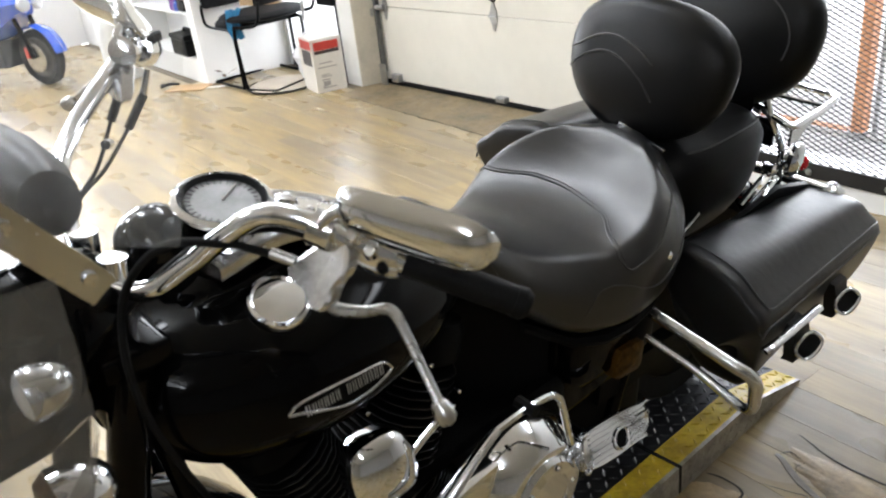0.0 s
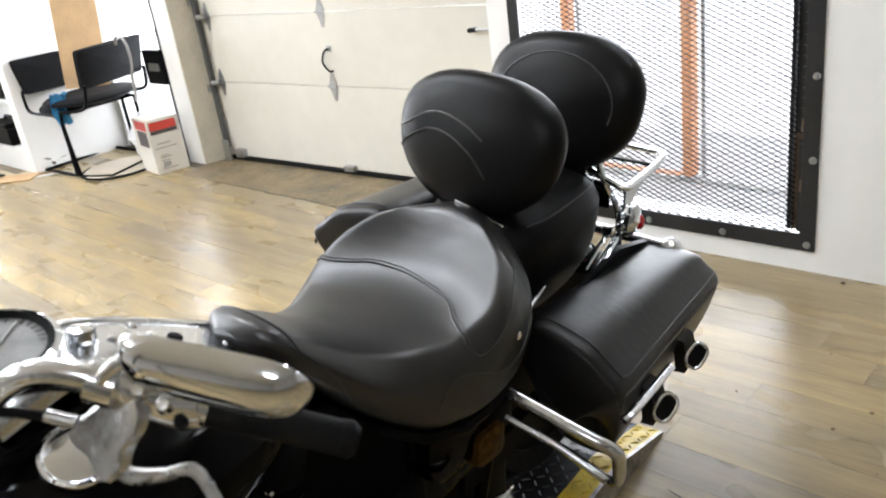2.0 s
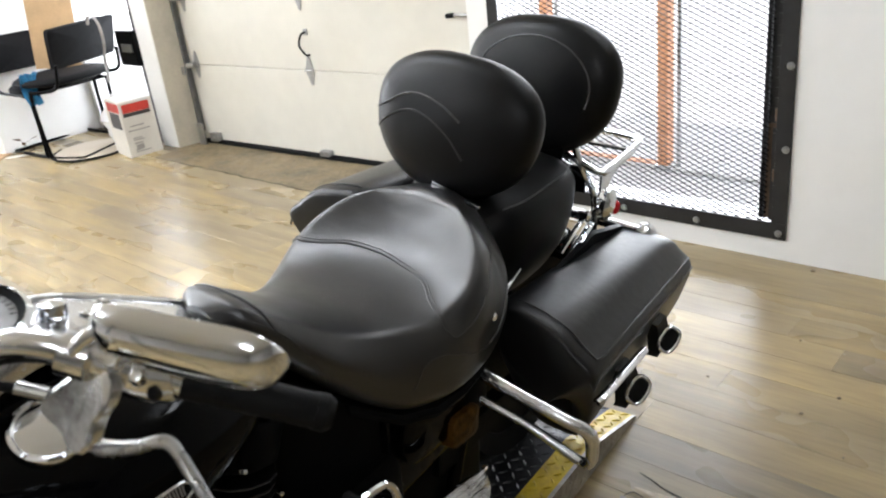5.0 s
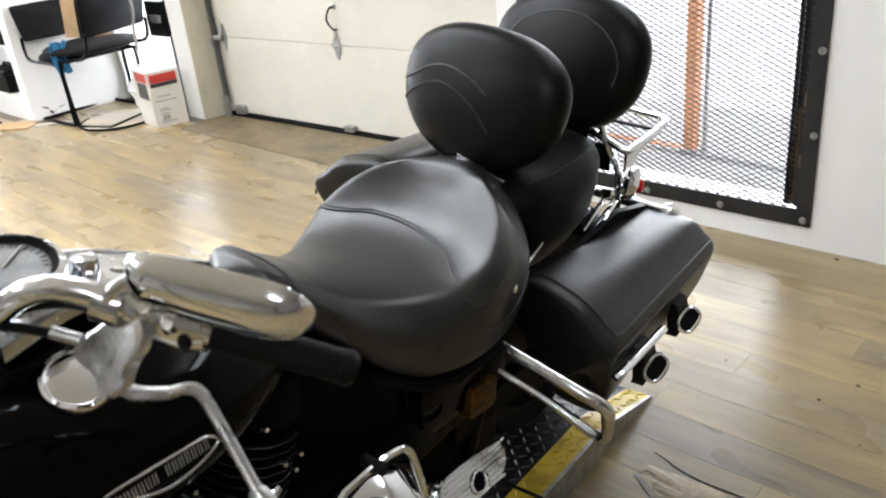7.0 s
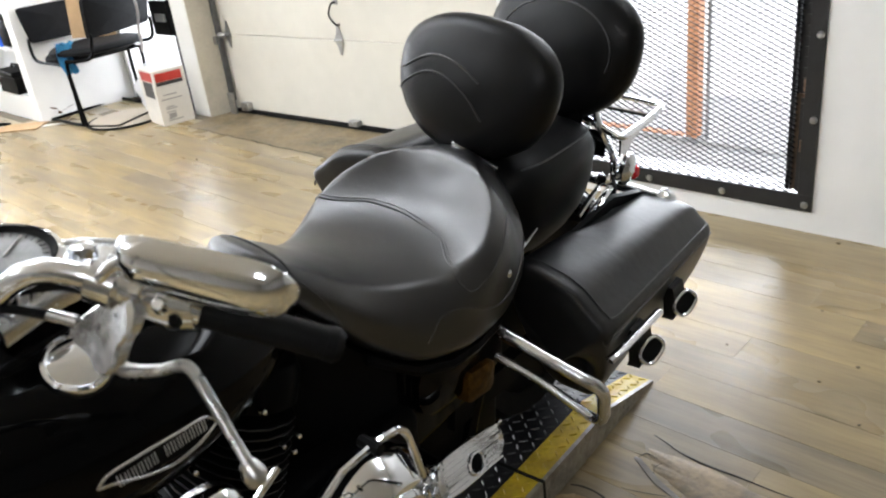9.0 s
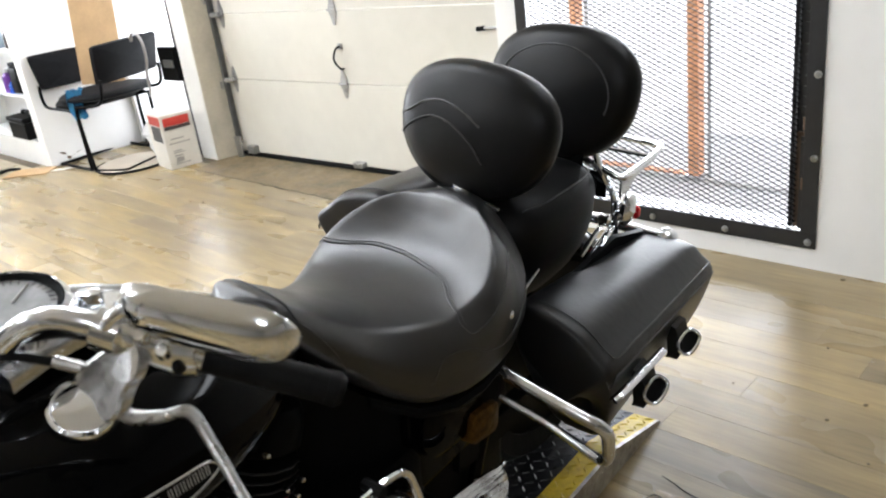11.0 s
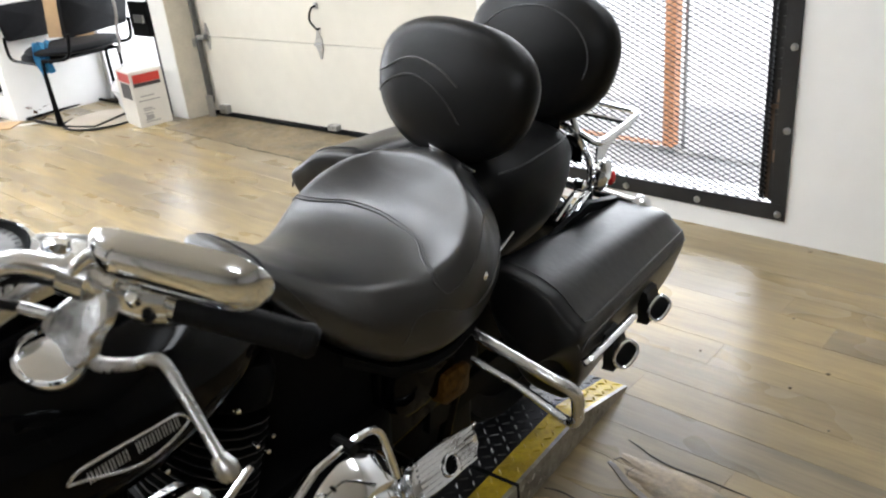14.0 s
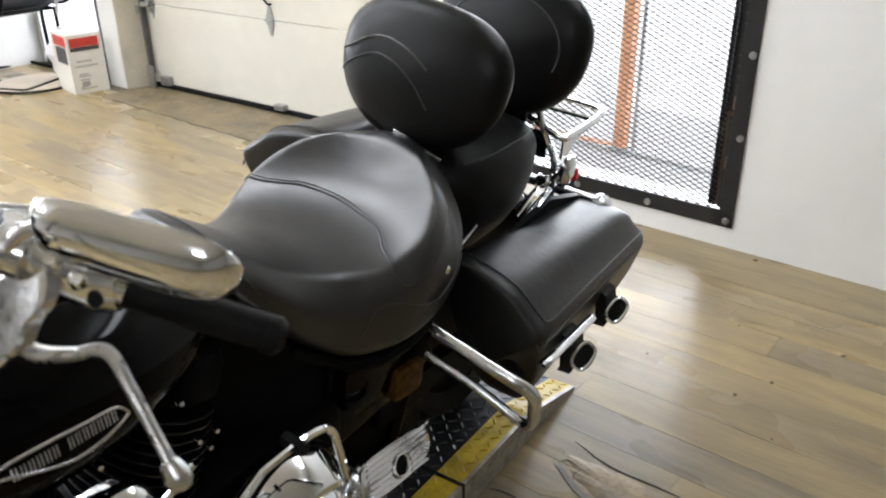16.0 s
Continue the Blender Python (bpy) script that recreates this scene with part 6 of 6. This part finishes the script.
    pl = part("passing_lamp", lathe(bmesh.new(), [(0, -0.042), (0.010, -0.0405), (0.018, -0.036), (0.025, -0.028), (0.030, -0.016), (0.032, 0.0), (0.032, 0.010), (0.030, 0.014)], along((k * 0.215, -3.39, 1.085), (0, -1, 0)), 28), CHROME, bike, "chrome passing lamp")
    part("lamp_lens", lathe(bmesh.new(), [(0.029, 0.0142), (0.018, 0.020), (0, 0.022)], along((k * 0.215, -3.39, 1.085), (0, -1, 0)), 28), LENS, pl)
    fs = part("front_signal", lathe(bmesh.new(), [(0, -0.06), (0.015, -0.058), (0.028, -0.050), (0.038, -0.036), (0.043, -0.018), (0.045, 0.0), (0.045, 0.012)], along((k * 0.22, -3.40, 0.93), (0, -1, 0)), 24), CHROME, bike, "chrome front turn signal")
    part("signal_lens", lathe(bmesh.new(), [(0.043, 0.0125), (0.034, 0.026), (0, 0.032)], along((k * 0.22, -3.40, 0.93), (0, -1, 0)), 24), AMBER, fs, "amber lens")
# cables
part("clutch_cable", tube(bmesh.new(), [(0.255, -3.098, 1.154), (0.215, -3.14, 1.17), (0.18, -3.21, 1.178), (0.15, -3.26, 1.10), (0.16, -3.27, 0.95), (0.15, -3.2, 0.7), (0.17, -3.1, 0.45)], 0.0055, seg=8), RUBBER, bike, "black clutch cable")
part("wiring_loom", tube(bmesh.new(), [(0.32, -3.04, 1.165), (0.25, -3.085, 1.185), (0.17, -3.15, 1.155), (0.10, -3.22, 1.08), (0.05, -3.25, 1.02)], 0.007, seg=8), RUBBER, bike)
for i, (top, low) in enumerate((((-0.36, -3.007, 1.217), (-0.34, -3.052, 1.160)), ((-0.36, -2.961, 1.205), (-0.34, -3.026, 1.138)))):
    a, b = Vector(top), Vector(low)
    c = part("throttle_cable", tube(bmesh.new(), [b, (-0.275, -3.115 + 0.012 * i, 1.112 - 0.006 * i), (-0.20, -3.19, 1.085), (-0.13, -3.24, 1.0)], 0.0035, seg=8), RUBBER, bike, "black throttle cable")
    part("cable_ferrule", tube(bmesh.new(), [a + Vector((0, 0, 0.02)), a.lerp(b, 0.32)], 0.0065, seg=8, smooth=False), CHROME, c, "bent chrome cable end")
    part("cable_sleeve", tube(bmesh.new(), [a.lerp(b, 0.3), b], 0.008, seg=8, smooth=False), RUBBER, c)
# the bars are turned a little to one side
for ob in list(bike.children_recursive):
    if ob.type == "MESH" and ob.name.split(".")[0] in ("handlebar", "grip", "grip_cap", "switch_housing", "switch_button", "lever_perch", "clamp", "lever", "lever_ball", "mirror", "mirror_glass", "mirror_stem", "pivot_screw", "clamp_bolt"):
        for v in ob.data.vertices:
            if v.co.x < 0:
                v.co.y += -0.16 * v.co.x
                v.co.z += -0.26 * v.co.x
                v.co.y -= 0.8 * max(0, -0.385 - v.co.x)
# windshield
shb = bmesh.new()
loft(shb, [[(0.27 * math.sin(t) / math.sin(1.0), y0 + 0.26 * (1 - math.cos(t)) , z) for t in np.linspace(-1.0, 1.0, 17)] for y0, z in ((-3.335, 1.22), (-3.32, 1.28), (-3.29, 1.42), (-3.26, 1.56))], cap=False, close=False)
bmesh.ops.solidify(shb, geom=shb.faces[:], thickness=0.004)
ws = part("windshield", shb, SHIELD, bike, "clear curved windshield")
ws.visible_shadow = False
for k in (-1, 1):
    wb_ = part("windshield_bracket", bar(bmesh.new(), (k * 0.25, -3.42, 1.365), (k * 0.25, -3.30, 1.193), 0.006, 0.038), CHROME_DULL, ws, "flat metal windshield bracket")
    for q in ((0.25, -3.375, 1.30), (0.25, -3.312, 1.215)):
        part("bracket_bolt", lathe(bmesh.new(), [(0, 0), (0.009, 0), (0.008, 0.006), (0, 0.007)], along((k * (q[0] + 0.003), q[1], q[2]), (k, 0, 0)), 12), CHROME, wb_)
part("windshield_pouch", loft(bmesh.new(), [[(x, -3.275 + 0.050 * s * math.cos(a), 1.21 + 0.056 * s * math.sin(a)) for a in np.linspace(0, 2 * math.pi, 17)[:-1]] for x, s in ((-0.24, 0.3), (-0.21, 0.85), (-0.12, 1), (-0.02, 1), (0.03, 0.8), (0.05, 0.3))]), LEATHER, bike, "black leather windshield pouch")
for k in (-1, 1):
    db = bmesh.new()
    loft(db, [[(k * (0.335 - 0.06 * f * f), -3.362 - 0.30 * f - back, z) for f in np.linspace(0, 1, 9)] for z, back in ((1.275, 0.0), (1.18, 0.0), (1.09, 0.004), (1.01, 0.03), (0.90, 0.07), (0.76, 0.13))], cap=False, close=False)
    bmesh.ops.solidify(db, geom=db.faces[:], thickness=0.004)
    dfl = part("wind_deflector", db, SMOKED, bike, "smoky clear lower wind deflector")
    dfl.visible_shadow = False
# kickstand
part("kickstand", tube(bmesh.new(), [(0.13, -2.75, 0.2), (0.25, -2.7, 0.08), (0.31, -2.66, -0.028)], 0.013, seg=10), CHROME, bike, "chrome kickstand")

# ---------- floor planks ----------
PW, PL_, PT = 0.152, 1.22, 0.0045
plank_mesh = link(boxed(-PL_ / 2 + 0.0004, PL_ / 2 - 0.0004, -PW / 2 + 0.0004, PW / 2 - 0.0004, -PT, 0.0), "plank", PLANK, False)
rngp = random.Random(11)
rest_v, rest_f = [], []
y = -PW / 2
while y > Y0:
    x = X0 + 0.3 - rngp.random() * PL_
    while x < X1:
        cx = x + PL_ / 2
        bare = y > -0.30 and -4.62 - PL_ / 2 < cx < -1.64 + PL_ / 2
        ends = max(cx - PL_ / 2 + 0.001, X0), min(cx + PL_ / 2 - 0.001, X1)
        if not (y > -0.97 and cx < -6.8) and not (y > -0.2 and -5.7 < cx < -4.5):
            if bare:
                for a, b in ((cx - PL_ / 2, -4.62), (-1.64, cx + PL_ / 2)):
                    if b - a > 0.05 and not (a < -4.62 and b > -4.61):
                        n = len(rest_v)
                        for px in (a, b):
                            for py in (y - PW / 2, y + PW / 2):
                                rest_v += [(px, py, -PT), (px, py, 0)]
                        rest_f += [(n, n + 1, n + 3, n + 2), (n + 4, n + 6, n + 7, n + 5), (n + 1, n + 5, n + 7, n + 3), (n, n + 4, n + 5, n + 1), (n + 2, n + 3, n + 7, n + 6)]
            elif y > -3.2 and cx > -9.4 and cx + PL_ / 2 < X1:
                pk = new("plank", plank_mesh)
                pk.parent = floor
                pk.matrix_basis = pose(cx, y, rngp.uniform(-0.0003, 0.0003), 0, 0, 180 * rngp.randint(0, 1))
            else:
                n = len(rest_v)
                for px in ends:
                    for py in (y - PW / 2 + 0.001, y + PW / 2 - 0.001):
                        rest_v += [(px, py, -PT), (px, py, 0)]
                rest_f += [(n, n + 1, n + 3, n + 2), (n + 4, n + 6, n + 7, n + 5), (n + 1, n + 5, n + 7, n + 3), (n, n + 4, n + 5, n + 1), (n + 2, n + 3, n + 7, n + 6)]
        x += PL_
    y -= PW
me = bpy.data.meshes.new("planks")
me.from_pydata(rest_v, [], rest_f)
me.materials.append(PLANKS)
rest = new("planks", me)
rest.parent = floor
tagged(rest, "wood-look vinyl planks", kind="stuff")

# ---------- damage and litter on the floor ----------
BARE = material("tan_bare_floor", (0.34, 0.245, 0.125), 0.5, vary=0.45, vscale=9, bump=0.3, bscale=40, dark=(0.16, 0.12, 0.07))
FLAP = material("lifted_grey_vinyl", (0.30, 0.27, 0.225), 0.3, vary=0.3, vscale=6, stretch=(1, 5, 1))
for cx, cy, rx, ry, turn in ((0.45, -1.685, 0.26, 0.068, -4), (0.16, -1.955, 0.09, 0.055, 20)):
    ring = []
    for a in np.linspace(0, 2 * math.pi, 73)[:-1]:
        r = 1 + 0.10 * math.sin(3 * a + cx) + 0.06 * math.sin(7 * a + 1) + 0.03 * math.sin(17 * a)
        ring.append((r * rx * math.cos(a), r * ry * math.sin(a)))
    solid("torn_patch", loft(bmesh.new(), [[pose(cx, cy, 0, 0, 0, turn) @ Vector((x * q, y * q, z)) for x, y in ring] for q, z in ((1.0, 0.0004), (0.985, 0.0010), (0.5, 0.0012))]), BARE, "torn bare patch of tan floor beside the lift", "floor patch", group="bare floor patches")
CRACK = material("dark_floor_crack", (0.035, 0.029, 0.022), 0.8, vary=0.4, vscale=30)
rc = random.Random(5)
for pts, w in (([(0.165, -1.572), (0.22, -1.588), (0.25, -1.599), (0.335, -1.607), (0.44, -1.602), (0.55, -1.597), (0.69, -1.586), (0.85, -1.578)], 1.0),
               ([(0.083, -1.889), (0.12, -1.881), (0.163, -1.875), (0.19, -1.888), (0.204, -1.909), (0.212, -1.96)], 0.9),
               ([(0.205, -1.82), (0.25, -1.806), (0.321, -1.781)], 0.5), ([(0.178, -1.685), (0.19, -1.655), (0.225, -1.662)], 0.6), ([(0.255, -1.735), (0.24, -1.70), (0.245, -1.67)], 0.5)):
    wob = [(x + rc.uniform(-0.003, 0.003), y + rc.uniform(-0.003, 0.003), 0.0012) for x, y in pts]
    solid("floor_crack", tube(bmesh.new(), wob, 0.003, seg=6, n=4, flat=0.35, radii=[w * rc.uniform(0.0016, 0.0044) for _ in wob]), CRACK, "dark crack along a lifted vinyl plank edge", "crack", group="floor cracks")
wob = [(x, -0.303 + rc.uniform(-0.012, 0.006), 0.0008) for x in np.linspace(-4.6, -1.7, 40)]
solid("floor_crack", tube(bmesh.new(), wob, 0.004, seg=6, n=3, flat=0.3, radii=[rc.uniform(0.002, 0.008) for _ in wob]), CRACK, "dark ragged edge of the vinyl before the garage door", "crack", group="floor cracks")
solid("vinyl_flap", loft(bmesh.new(), [[(x, y + o, z) for o, z in ((-w, 0.0004), (w, 0.0004), (w * 0.8, h), (-w * 0.9, h * 0.6))] for x, y, w, h in ((0.168, -1.69, 0.006, 0.001), (0.19, -1.697, 0.010, 0.004), (0.23, -1.722, 0.012, 0.005), (0.27, -1.745, 0.012, 0.005), (0.32, -1.762, 0.010, 0.003), (0.36, -1.772, 0.005, 0.001))]), FLAP, "curled grey edge of torn vinyl flooring", "vinyl flap")
crumb = link(lathe(bmesh.new(), [(0.0, 0.0), (0.008, 0.0), (0.0105, 0.005), (0.007, 0.010), (0.0, 0.012)], seg=7), "crumb", SCREED, False)
for x, y, k in ((0.155, -0.05, 1.1), (0.66, -0.60, 1.0), (0.30, -0.62, 0.6), (0.45, -1.05, 0.7), (0.12, -1.0, 0.5), (0.52, -0.91, 0.8), (0.62, -1.2, 0.5), (-3.76, -0.74, 0.9), (-2.7, -0.33, 1.4), (-2.78, -0.31, 1.0), (-3.4, -0.5, 0.6), (0.85, -0.3, 0.7), (0.9, -0.85, 0.6)):
    cr = new("crumb", crumb)
    cr.matrix_world = pose(x, y, 0.0003, 0, 0, 77 * x) @ Matrix.Diagonal((k, k * 0.8, k * 0.7, 1))
    tagged(cr, "small grey crumb of debris on the floor", "debris", group="floor debris")
